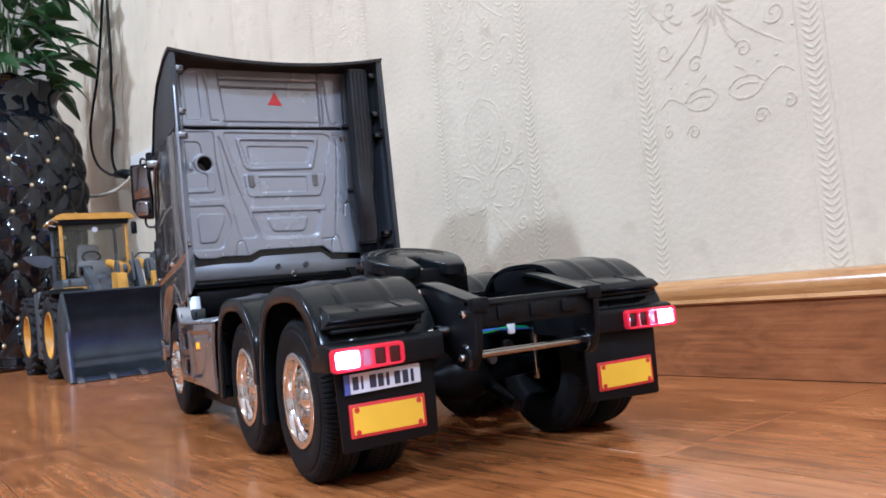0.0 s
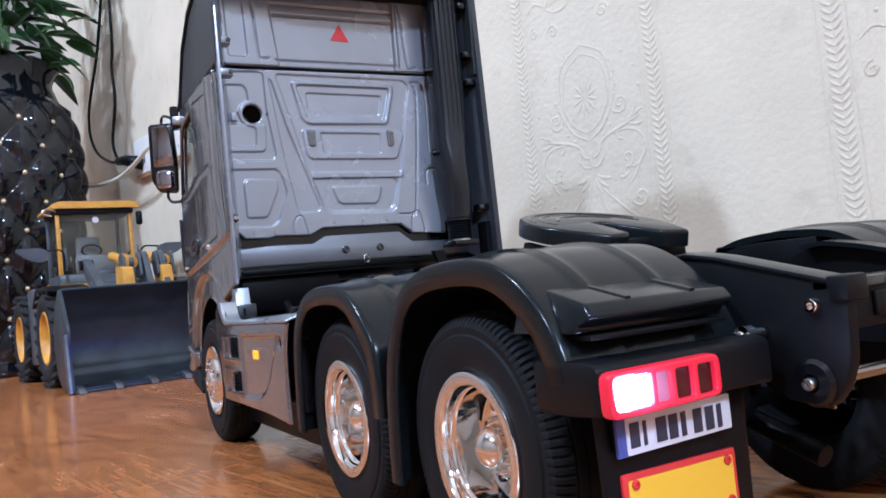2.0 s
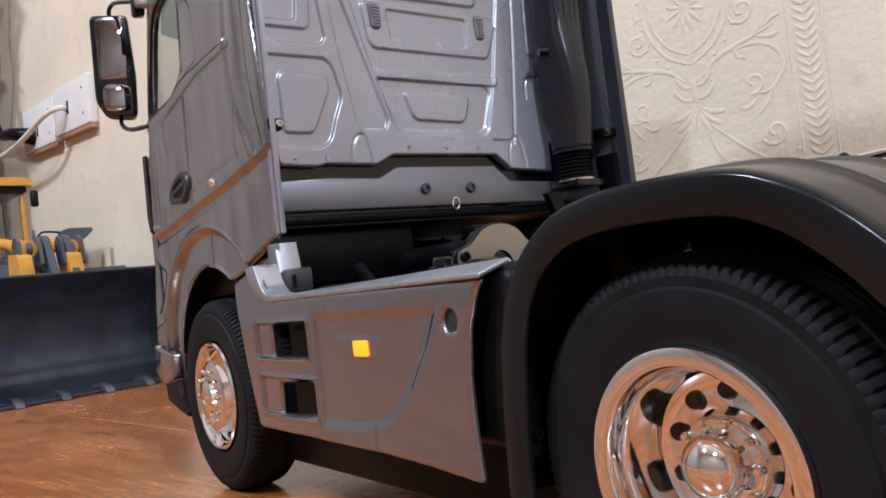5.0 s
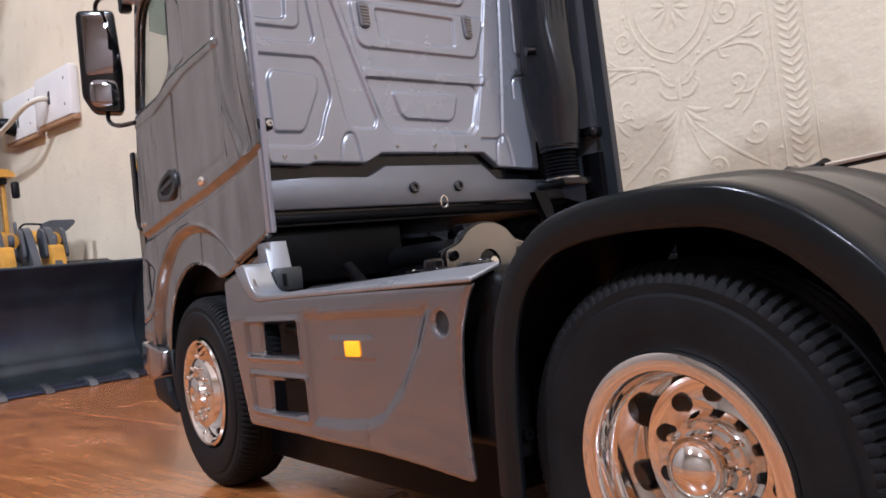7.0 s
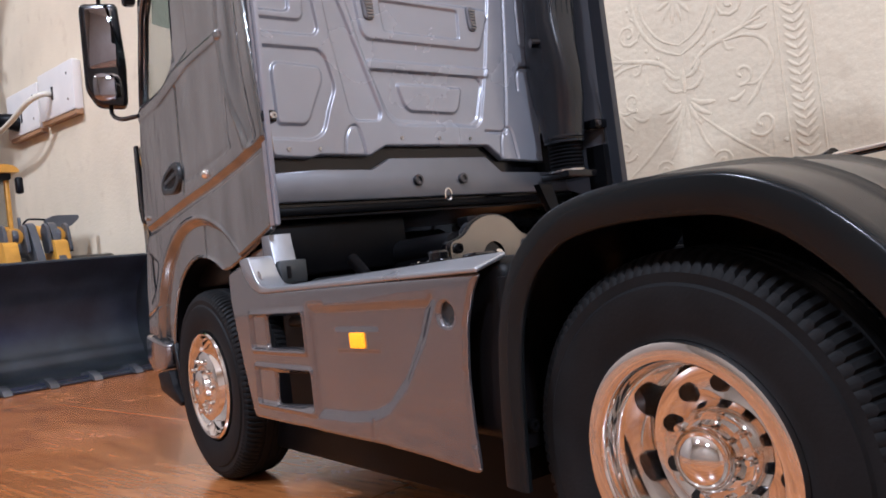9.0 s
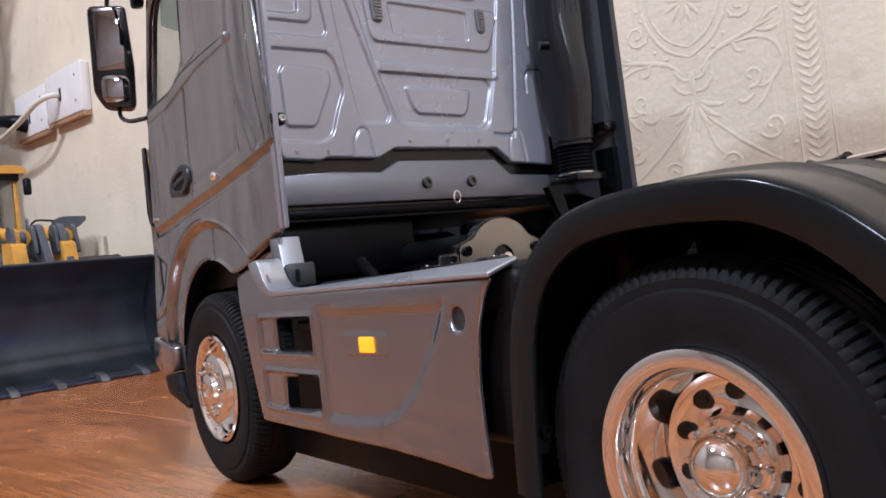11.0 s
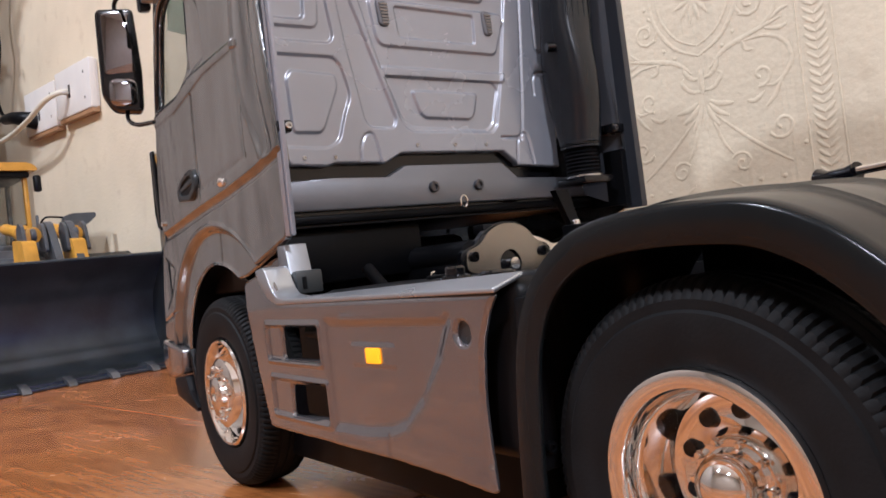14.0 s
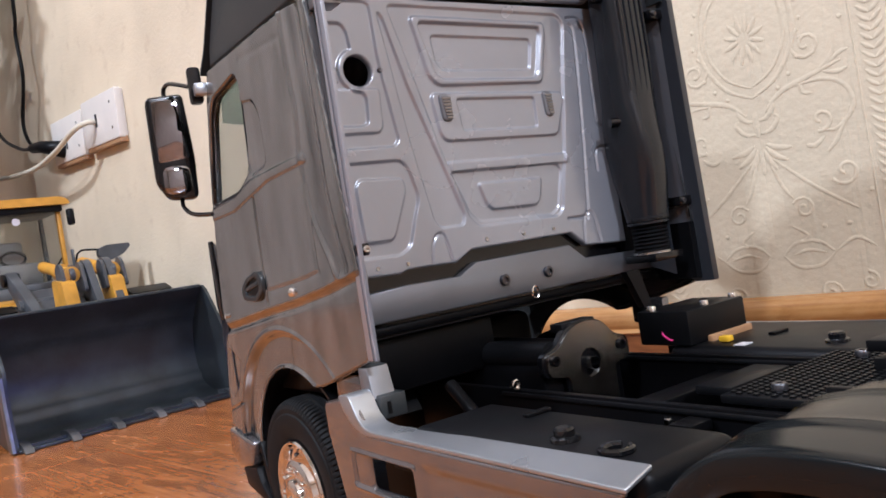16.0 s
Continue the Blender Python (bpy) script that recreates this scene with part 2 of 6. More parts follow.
FLOOR = wood("orange_brown_laminate", (0.168, 0.056, 0.016), (0.345, 0.122, 0.032), (0.470, 0.190, 0.058), 0.23, 0.24)
JOINT = mat("dark_joint", (0.06, 0.035, 0.02), 0.7, 0, 0.2, 100)
SKIRTING = wood("brown_skirting_wood", (0.16, 0.058, 0.020), (0.28, 0.105, 0.035), (0.38, 0.155, 0.055), 0.3, 0.3, 1.0, False)
SKIRTING_LIP = wood("honey_skirting_moulding", (0.36, 0.16, 0.05), (0.52, 0.26, 0.085), (0.64, 0.36, 0.14), 0.22, 0.5, 1.0, False)
YELLOW = mat("yellow_machine_paint", (0.62, 0.31, 0.030), 0.42, 0, 0.25, 50, 0.00005, 600, rough_var=0.12)
IRON = mat("worn_dark_steel", (0.034, 0.041, 0.046), 0.40, 0.25, 0.45, 26, 0.0002, 260, rough_var=0.14)
IRON_EDGE = mat("scraped_bare_steel", (0.17, 0.18, 0.195), 0.4, 0.8, 0.35, 60, 0.0001, 400)
GREY_PAINT = mat("grey_machine_paint", (0.075, 0.082, 0.092), 0.40, 0.1, 0.3, 40)
SEAT = mat("grey_cab_fittings", (0.22, 0.21, 0.21), 0.6, 0, 0.2, 60)
VASE = mat("black_glazed_ceramic", (0.006, 0.007, 0.010), 0.07, 0, 0.2, 10, rough_var=0.03)
GOLD = mat("pale_gold_stud", (0.72, 0.60, 0.36), 0.25, 0.7, 0.15, 100)
LEAF = mat("green_leaf", (0.050, 0.115, 0.030), 0.32, 0, 0.35, 14, 0.0002, 160, tint=(0.022, 0.06, 0.018))
STEM = mat("green_stem", (0.08, 0.14, 0.04), 0.5, 0, 0.2, 60)
SOIL = mat("dark_soil", (0.03, 0.022, 0.015), 0.9, 0, 0.4, 120, 0.001, 200)
WHITE_PLASTIC = mat("white_socket_plastic", (0.72, 0.69, 0.64), 0.35, 0, 0.05, 30)
CREAM_CORD = mat("cream_cord", (0.66, 0.62, 0.50), 0.45, 0, 0.08, 60)
TAN = mat("tan_timber_strip", (0.42, 0.24, 0.12), 0.5, 0, 0.2, 40, stretch=(1, 6, 6))
WIRES = [mat("%s_wire" % n, c, 0.4, 0, 0.1, 80) for n, c in (("green", (0.03, 0.25, 0.06)), ("blue", (0.03, 0.08, 0.40)), ("pink", (0.75, 0.05, 0.25)))]

# ---- mesh helpers ----


def finish(name, bm, material, parent=None, label="", sharp=38):
    bmesh.ops.recalc_face_normals(bm, faces=bm.faces)
    me = bpy.data.meshes.new(name)
    bm.to_mesh(me)
    bm.free()
    for p in me.polygons:
        p.use_smooth = True
    me.set_sharp_from_angle(angle=radians(sharp))
    me.materials.append(material)
    ob = new(name, me)
    if parent:
        ob.parent = parent
    if label:
        ob["label"] = label
    return ob


def part(name, bm, material, parent, label="", sharp=38):
    return finish(name, bm, material, parent, label, sharp)


def empty(name, m=None, parent=None):
    ob = new(name)
    ob.empty_display_size = 0.02
    if parent:
        ob.parent = parent
    ob.matrix_basis = m or Matrix()
    return ob


def box(bm, x0, x1, y0, y1, z0, z1, bev=0.0, seg=2, m=None):
    vs = [bm.verts.new((x, y, z)) for x in (x0, x1) for y in (y0, y1) for z in (z0, z1)]
    fs = [bm.faces.new([vs[i] for i in q]) for q in ((0, 1, 3, 2), (4, 6, 7, 5), (0, 4, 5, 1), (2, 3, 7, 6), (0, 2, 6, 4), (1, 5, 7, 3))]
    if m:
        bmesh.ops.transform(bm, matrix=m, verts=vs)
    if bev:
        bmesh.ops.bevel(bm, geom=list({e for f in fs for e in f.edges}), offset=bev, segments=seg, affect="EDGES", profile=0.5, clamp_overlap=True)
    return bm


def boxed(*a, **k):
    return box(bmesh.new(), *a, **k)


AX = {"x": lambda u, v, w: (w, u, v), "y": lambda u, v, w: (u, w, v), "z": lambda u, v, w: (u, v, w)}


def plate(outer, holes=(), plane="y", pos=0.0, t=0.001, bev=0.0, seg=2, bm=None, keep=False):
    """A sheet of outline outer with holes, in the plane across an axis, from pos to pos + t; its face at pos + t has rounded rims."""
    bm = bm or bmesh.new()
    edges = []
    for loop in (outer, *holes):
        vs = [bm.verts.new(AX[plane](u, v, pos)) for u, v in loop]
        edges += [bm.edges.new((vs[i], vs[(i + 1) % len(vs)])) for i in range(len(vs))]
    if holes:
        fs = [g for g in bmesh.ops.triangle_fill(bm, edges=edges, use_beauty=True)["geom"] if isinstance(g, bmesh.types.BMFace)]
    else:
        fs = [bm.faces.new(vs)]
    ext = bmesh.ops.extrude_face_region(bm, geom=fs)["geom"]
    top = [g for g in ext if isinstance(g, bmesh.types.BMVert)]
    bmesh.ops.translate(bm, verts=top, vec=AX[plane](0, 0, t))
    if bev:
        ts = set(top)
        cap = {g for g in ext if isinstance(g, bmesh.types.BMFace)}
        rim = [e for e in {e for f in cap for e in f.edges} if sum(f in cap for f in e.link_faces) == 1]
        bmesh.ops.bevel(bm, geom=rim, offset=bev, segments=seg, affect="EDGES", profile=0.5, clamp_overlap=True)
    return bm


def rpoly(pts, r, n=4):
    """A polygon with rounded corners."""
    out = []
    for i, p in enumerate(pts):
        p, a, b = Vector(p), Vector(pts[i - 1]), Vector(pts[(i + 1) % len(pts)])
        da, db = (a - p), (b - p)
        k = min(r, da.length * 0.45, db.length * 0.45)
        s, e = p + da.normalized() * k, p + db.normalized() * k
        for j in range(n + 1):
            q = j / n
            out.append(tuple(s * (1 - q) ** 2 + p * 2 * q * (1 - q) + e * q * q))
    return out


def ring(cx, cz, r, n=24):
    return [(cx + r * math.cos(2 * math.pi * i / n), cz + r * math.sin(2 * math.pi * i / n)) for i in range(n)]


def lathe(profile, axis="x", n=48, centre=(0, 0, 0), bm=None, closed=False, cap=True):
    """Turns (radius, along) points about an axis."""
    bm = bm or bmesh.new()
    rows = []
    for i in range(n):
        a = 2 * math.pi * i / n
        c, s = math.cos(a), math.sin(a)
        rows.append([bm.verts.new(Vector({"x": (w, r * c, r * s), "y": (r * c, w, r * s), "z": (r * c, r * s, w)}[axis]) + Vector(centre)) for r, w in profile])
    m = len(profile)
    for i in range(n):
        for j in range(m if closed else m - 1):
            a, b = rows[i], rows[(i + 1) % n]
            k = (j + 1) % m
            try:
                bm.faces.new((a[j], b[j], b[k], a[k]))
            except ValueError:
                pass
    if cap and not closed:
        for j, flip in ((0, True), (m - 1, False)):
            if profile[j][0] > 1e-6:
                bm.faces.new([rows[i][j] for i in range(n)])
    bmesh.ops.remove_doubles(bm, verts=bm.verts, dist=1e-6)
    return bm


def tube(pts, r, n=8, bm=None, closed=False, flat=1.0, normal=None):
    bm = bm or bmesh.new()
    pts = [Vector(p) for p in pts]
    rows = []
    up = Vector(normal) if normal else Vector((0.31, 0.17, 0.93))
    m = len(pts)
    for i, p in enumerate(pts):
        a, b = (pts[i - 1] if i or closed else p), (pts[(i + 1) % m] if i < m - 1 or closed else p)
        d = (b - a).normalized()
        s = d.cross(up)
        s = s.normalized() if s.length > 1e-5 else d.orthogonal().normalized()
        q = s.cross(d).normalized()
        if not normal:
            up = q
        rad = r(i / max(m - 1, 1)) if callable(r) else r
        rows.append([bm.verts.new(p + rad * (math.cos(2 * math.pi * k / n) * s + flat * math.sin(2 * math.pi * k / n) * q)) for k in range(n)])
    for i in range(m if closed else m - 1):
        a, b = rows[i], rows[(i + 1) % m]
        for k in range(n):
            bm.faces.new((a[k], a[(k + 1) % n], b[(k + 1) % n], b[k]))
    if not closed:
        bm.faces.new(rows[0][::-1])
        bm.faces.new(rows[-1])
    return bm


def spline(pts, n=8):
    """A smooth line through points."""
    pts = [Vector(p) for p in pts]
    out = []
    for i in range(len(pts) - 1):
        p0, p1, p2, p3 = pts[max(i - 1, 0)], pts[i], pts[i + 1], pts[min(i + 2, len(pts) - 1)]
        for k in range(n):
            t = k / n
            out.append(0.5 * ((2 * p1) + (p2 - p0) * t + (2 * p0 - 5 * p1 + 4 * p2 - p3) * t * t + (3 * p1 - p0 - 3 * p2 + p3) * t ** 3))
    return out + [pts[-1]]


def rod(a, b, r, n=12, bm=None):
    return tube([a, b], r, n, bm)


def screw(name, place, axis, r, h, material, parent, label=""):
    """A socket-head screw that points along an axis by h."""
    s = 1 if h > 0 else -1
    h = abs(h)
    prof = [(0, 0), (r, 0), (r, h * 0.8), (r * 0.85, h), (r * 0.5, h), (r * 0.45, h * 0.45), (0, h * 0.45)]
    bm = lathe([(q, s * w) for q, w in prof], axis, 16, place)
    return part(name, bm, material, parent, label)


# ---- pressed sheet: a fine grid whose relief is built from outlines and lines ----


def poly_gap(U, V, pts):
    """Distance to a closed outline, negative inside."""
    p = np.array(pts, float)
    best, inside = np.full(U.shape, 9.0), np.zeros(U.shape, bool)
    for a, b in zip(p, np.roll(p, -1, 0)):
        d = b - a
        t = np.clip(((U - a[0]) * d[0] + (V - a[1]) * d[1]) / max(d @ d, 1e-12), 0, 1)
        best = np.minimum(best, np.hypot(U - a[0] - t * d[0], V - a[1] - t * d[1]))
        cross = (a[1] > V) != (b[1] > V)
        if abs(d[1]) > 1e-12:
            inside ^= cross & (U < a[0] + (V - a[1]) / d[1] * d[0])
    return np.where(inside, -best, best)


def line_gap(U, V, pts):
    p = np.array(pts, float)
    best = np.full(U.shape, 9.0)
    for a, b in zip(p[:-1], p[1:]):
        d = b - a
        t = np.clip(((U - a[0]) * d[0] + (V - a[1]) * d[1]) / max(d @ d, 1e-12), 0, 1)
        best = np.minimum(best, np.hypot(U - a[0] - t * d[0], V - a[1] - t * d[1]))
    return best


def ease(q):
    q = np.clip(q, 0, 1)
    return q * q * (3 - 2 * q)


def stamp(U, V, pts, h, w=0.0011, r=0.003):
    """Raises (or sinks) the inside of an outline by h, with a wall of width w."""
    return h * ease(0.5 - poly_gap(U, V, rpoly(pts, r)) / w)


def crease_line(U, V, pts, h, w, r=True):
    pts = [tuple(q[:2]) for q in spline([(u, v, 0) for u, v in pts], 6)] if r else pts
    return h * np.exp(-(line_gap(U, V, pts) / w) ** 2)


def press(name, outline, holes, cell, relief, place, depth, material, parent, label="", edge=0.0008, flip=False):
    us, vs = [q[0] for q in outline], [q[1] for q in outline]
    gu, gv = np.arange(min(us) - cell, max(us) + 2 * cell, cell), np.arange(min(vs) - cell, max(vs) + 2 * cell, cell)
    U, V = np.meshgrid(gu, gv, indexing="ij")

    def gap(U, V):
        g = poly_gap(U, V, outline)
        for h in holes:
            g = np.maximum(g, -poly_gap(U, V, h))
        return g

    G = gap(U, V)
    keep = (G[:-1, :-1] + G[1:, :-1] + G[:-1, 1:] + G[1:, 1:]) < 0
    pad = np.pad(keep, 1)
    near = np.stack([pad[:-1, :-1], pad[1:, :-1], pad[:-1, 1:], pad[1:, 1:]])
    used, rim = near.any(0), near.any(0) & ~near.all(0)
    for _ in range(2):
        e = cell * 0.2
        g = gap(U, V)
        gx, gy = (gap(U + e, V) - g) / e, (gap(U, V + e) - g) / e
        n = np.maximum(np.hypot(gx, gy), 0.3)
        step = np.where(rim, np.clip(g, -1.2 * cell, 1.2 * cell), 0) / n ** 2
        U, V = U - step * gx, V - step * gy
    H = relief(U, V)
    q = np.clip(1 + gap(U, V) / edge, 0, 1)
    H = H - edge * (1 - np.sqrt(np.maximum(1 - q * q, 0)))
    index = np.full(U.shape, -1)
    index[used] = np.arange(used.sum())
    verts = [place(u, v, h) for u, v, h in zip(U[used], V[used], H[used])]
    faces, count = [], {}
    for i, j in zip(*np.nonzero(keep)):
        f = [int(index[i, j]), int(index[i + 1, j]), int(index[i + 1, j + 1]), int(index[i, j + 1])]
        if flip:
            f.reverse()
        faces.append(f)
        for a, b in zip(f, f[1:] + f[:1]):
            count[(a, b)] = 1
    inner = {}
    for a, b in list(count):
        if (b, a) not in count:
            for k in (a, b):
                if k not in inner:
                    inner[k] = len(verts)
                    verts.append(None)
    flat = {int(k): (u, v) for k, u, v in zip(index[rim], U[rim], V[rim])}
    for k, n in inner.items():
        verts[n] = place(*flat[k], -depth)
    for a, b in count:
        if (b, a) not in count:
            faces.append([b, a, inner[a], inner[b]])
    me = bpy.data.meshes.new(name)
    me.from_pydata([tuple(float(c) for c in v) for v in verts], [], faces)
    for p in me.polygons:
        p.use_smooth = True
    me.set_sharp_from_angle(angle=radians(50))
    me.materials.append(material)
    ob = new(name, me)
    if parent:
        ob.parent = parent
    if label:
        ob["label"] = label
    return ob

# ---- the room ----
WALL = pose(0.2245, 0.25, 0, 0, 0, 98)          # x along the wall, y out into the room
U0, U1, DEEP, TALL = -3.5, 2.2, 3.0, 2.7


def structure(name, bm, material, label, category, m=WALL):
    ob = finish(name, bm, material)
    ob.matrix_basis = m
    return tagged(ob, label, category, kind="structure")


wall_east = structure("wall_east", boxed(U0 - 0.12, U1 + 0.12, -0.12, 0, -0.01, TALL), WALLPAPER, "cream embossed wallpaper wall behind the model truck", "wall")
# added out of view to close the room; their tones steer the indirect light
structure("wall_west", boxed(U0 - 0.12, U1 + 0.12, DEEP, DEEP + 0.12, -0.01, TALL), DARKENED_WALL, "unseen plain wall closing the room, darkened to cut bounce light", "wall")
structure("wall_south", boxed(U0 - 0.12, U0, 0.003, DEEP - 0.003, -0.01, TALL), PALE_REFLECTED_WALL, "unseen plain wall behind the camera, pale to brighten reflections", "wall")
structure("wall_north", boxed(U1, U1 + 0.12, 0.003, DEEP - 0.003, -0.01, TALL), DARKENED_WALL, "unseen plain wall beyond the vase, darkened to cut bounce light", "wall")
structure("ceiling", boxed(U0 - 0.12, U1 + 0.12, -0.12, DEEP + 0.12, TALL + 0.003, TALL + 0.1), CEILING, "white painted ceiling of the room", "ceiling")
floor = structure("floor", boxed(U0 - 0.12, U1 + 0.12, -0.12, DEEP + 0.12, -0.06, -0.0075), JOINT, "glossy orange-brown wood laminate plank floor", "floor")

# skirting board: flat face, thin bead, round moulding
face = [(0.0005, 0.0005), (0.013, 0.0005), (0.013, 0.0540), (0.0005, 0.0540)]
lip = [(0.0005, 0.0538), (0.0145, 0.0538), (0.0155, 0.0550), (0.0145, 0.0565), (0.0130, 0.0575), (0.0136, 0.0595), (0.0140, 0.0625), (0.0128, 0.0665), (0.0100, 0.0700), (0.0060, 0.0720), (0.0005, 0.0725)]
baseboard = structure("baseboard", plate([(v, z) for v, z in face], plane="x", pos=U0, t=U1 - U0), SKIRTING, "brown wood skirting board with a honey moulding", "skirting board")
part("moulding", plate(lip, plane="x", pos=U0, t=U1 - U0), SKIRTING_LIP, baseboard, "honey-coloured rounded top moulding")


def leaf_stroke(bm, pts, w, flat=0.17):
    w *= 1.3
    line = spline([(u, 0.0002, z) for u, z in pts], 5)
    tube(line, lambda q: w * (0.25 + 0.75 * math.sin(math.pi * min(max(q, 0.02), 0.98)) ** 0.7), 6, bm, False, flat, (0, 1, 0))


def spiral(bm, u, z, r0, turns, sx, w, a0=0.0):
    pts = []
    for i in range(15):
        q = i / 14
        a, r = a0 + turns * 2 * math.pi * q, r0 * (1 - 0.82 * q)
        pts.append((u + sx * r * math.cos(a), 0.0002, z + r * math.sin(a)))
    tube(pts, w * 1.3, 6, bm, False, 0.17, (0, 1, 0))


def ornament_mesh():
    bm = bmesh.new()
    fl = 0.13

    def stroke(pts, w):
        leaf_stroke(bm, pts, w, fl)

    for k in range(7):                                      # burst of drooping petals
        a = math.pi * (1.06 + 0.147 * k)
        c, s = math.cos(a), math.sin(a)
        stroke([(0.004 * c, 0.002 + 0.004 * s), (0.010 * c, 0.010 * s), (0.019 * c, 0.017 * s)], 0.0013)
    for k in range(12):                                     # flower in the shield
        a = 2 * math.pi * (k + 0.5) / 12
        c, s = math.cos(a), math.sin(a)
        stroke([(0.004 * c, 0.066 + 0.004 * s), (0.008 * c, 0.066 + 0.009 * s), (0.0125 * c, 0.066 + 0.0155 * s)], 0.0011)
    stroke([(0, 0.006), (0.0004, 0.014), (0, 0.022)], 0.0016)
    for sx in (-1, 1):
        stroke([(sx * 0.006, -0.008), (sx * 0.028, -0.028), (sx * 0.050, -0.044)], 0.0009)
        stroke([(sx * 0.003, -0.006), (sx * 0.009, -0.024), (sx * 0.015, -0.034)], 0.0009)
        for r, z0 in ((0.013, 0.012), (0.011, 0.020)):      # curled leaves on the stem
            stroke([(sx * 0.001, z0 - 0.004), (sx * r * 0.6, z0 - 0.003), (sx * r, z0 + 0.003), (sx * r * 0.85, z0 + 0.006)], 0.0011)
        spiral(bm, sx * 0.035, 0.053, 0.0100, 1.5, sx, 0.0008, 1.9)
        spiral(bm, sx * 0.020, -0.040, 0.0070, 1.3, -sx, 0.0007, 0.5)
        spiral(bm, sx * 0.046, -0.022, 0.0085, 1.1, sx, 0.0008, 3.6)
        # branch that forks into three leaves
        stroke([(sx * 0.006, 0.020), (sx * 0.016, 0.029), (sx * 0.032, 0.034), (sx * 0.052, 0.039)], 0.0012)
        stroke([(sx * 0.040, 0.037), (sx * 0.047, 0.042), (sx * 0.050, 0.049)], 0.0010)
        stroke([(sx * 0.042, 0.035), (sx * 0.050, 0.033), (sx * 0.055, 0.034)], 0.0010)
        stroke([(sx * 0.044, 0.038), (sx * 0.052, 0.043), (sx * 0.057, 0.044)], 0.0009)
        stroke([(sx * 0.028, 0.032), (sx * 0.030, 0.026), (sx * 0.034, 0.025)], 0.0009)
        # long scroll below the branch
        stroke([(sx * 0.024, 0.031), (sx * 0.042, 0.031), (sx * 0.053, 0.024), (sx * 0.055, 0.012), (sx * 0.045, 0.002), (sx * 0.035, 0.004)], 0.0010)
        spiral(bm, sx * 0.037, 0.009, 0.0070, 1.0, sx, 0.0008, 4.4)
        stroke([(sx * 0.050, 0.006), (sx * 0.044, -0.004), (sx * 0.038, -0.010)], 0.0010)
        stroke([(sx * 0.038, -0.001), (sx * 0.032, -0.005), (sx * 0.027, -0.004)], 0.0011)
        for rr, w in ((0.029, 0.0010), (0.0240, 0.0007)):   # pointed shield, two lines
            k = rr / 0.029
            stroke([(0, 0.066 - 0.036 * k), (sx * 0.016 * k, 0.066 - 0.027 * k), (sx * rr * 0.96, 0.066 - 0.008 * k), (sx * rr, 0.066 + 0.012 * k), (sx * rr * 0.75, 0.066 + 0.032 * k), (0, 0.066 + 0.044 * k)], w * 1.2)
        for q in range(9):                                  # beads beside the shield
            a = math.radians(-62 + 15.5 * q)
            u, z = 0.0335 * math.cos(a), 0.068 + 0.041 * math.sin(a)
            stroke([(sx * u - 0.0010, z), (sx * u, z + 0.0004), (sx * u + 0.0010, z)], 0.0011)
        for e in (-1, 1):                                   # almond shapes
            stroke([(sx * 0.004, -0.067), (sx * 0.012, -0.067 + e * 0.0070), (sx * 0.025, -0.067 + e * 0.0070), (sx * 0.034, -0.067)], 0.0009)
        stroke([(sx * 0.010, -0.067), (sx * 0.019, -0.0645), (sx * 0.029, -0.067)], 0.0008)
        stroke([(sx * 0.034, -0.067), (sx * 0.046, -0.060), (sx * 0.056, -0.066)], 0.0008)
        stroke([(sx * 0.012, -0.050), (sx * 0.020, -0.056), (sx * 0.016, -0.060)], 0.0008)
        spiral(bm, sx * 0.028, -0.090, 0.0065, 1.3, sx, 0.0007, 0.0)
        spiral(bm, sx * 0.050, -0.085, 0.0055, 1.2, -sx, 0.0007, 1.5)
        for u, z in ((0.055, 0.062), (0.052, 0.078), (0.042, 0.092), (0.058, -0.035), (0.030, -0.052), (0.044, -0.052)):
            stroke([(sx * u - 0.0012, z), (sx * u, z + 0.0004), (sx * u + 0.0012, z)], 0.0011)
    return bm


def braid_mesh(height=0.22, pitch=0.0050):
    bm = bmesh.new()
    n = round(height / pitch)
    for i in range(n):
        z = i * height / n
        for sx in (-1, 1):
            leaf_stroke(bm, [(sx * 0.0002, z), (sx * 0.0030, z + 0.0020), (sx * 0.0060, z + 0.0048)], 0.0009, 0.18)
    for u in (-0.0095, 0.0095):
        leaf_stroke(bm, [(u, 0.0), (u + 0.0003, height * 0.5), (u, height)], 0.0004, 0.3)
    return bm


PERIOD = 0.275
orn = part("ornament", ornament_mesh(), WALLPAPER, wall_east)
brd = part("braid", braid_mesh(), WALLPAPER, wall_east)
first_o, first_b = True, True
for k in range(-3, 3):
    for j in range(4):
        z = (0.163 if k % 2 == 0 else 0.053) + 0.22 * j
        ob = orn if first_o else new("ornament", orn.data)
        first_o = False
        ob.parent, ob.location = wall_east, (0.037 + PERIOD * k, 0, z + (0.22 if z < 0.1 else 0))
        for u in (-0.033, 0.107):
            ob = brd if first_b else new("braid", brd.data)
            first_b = False
            ob.parent, ob.location = wall_east, (u + PERIOD * k, 0, 0.073 + 0.22 * j)

# planks, laid along the wall
PW, PL = 0.2265, 0.543
first, rng = None, random.Random(4)
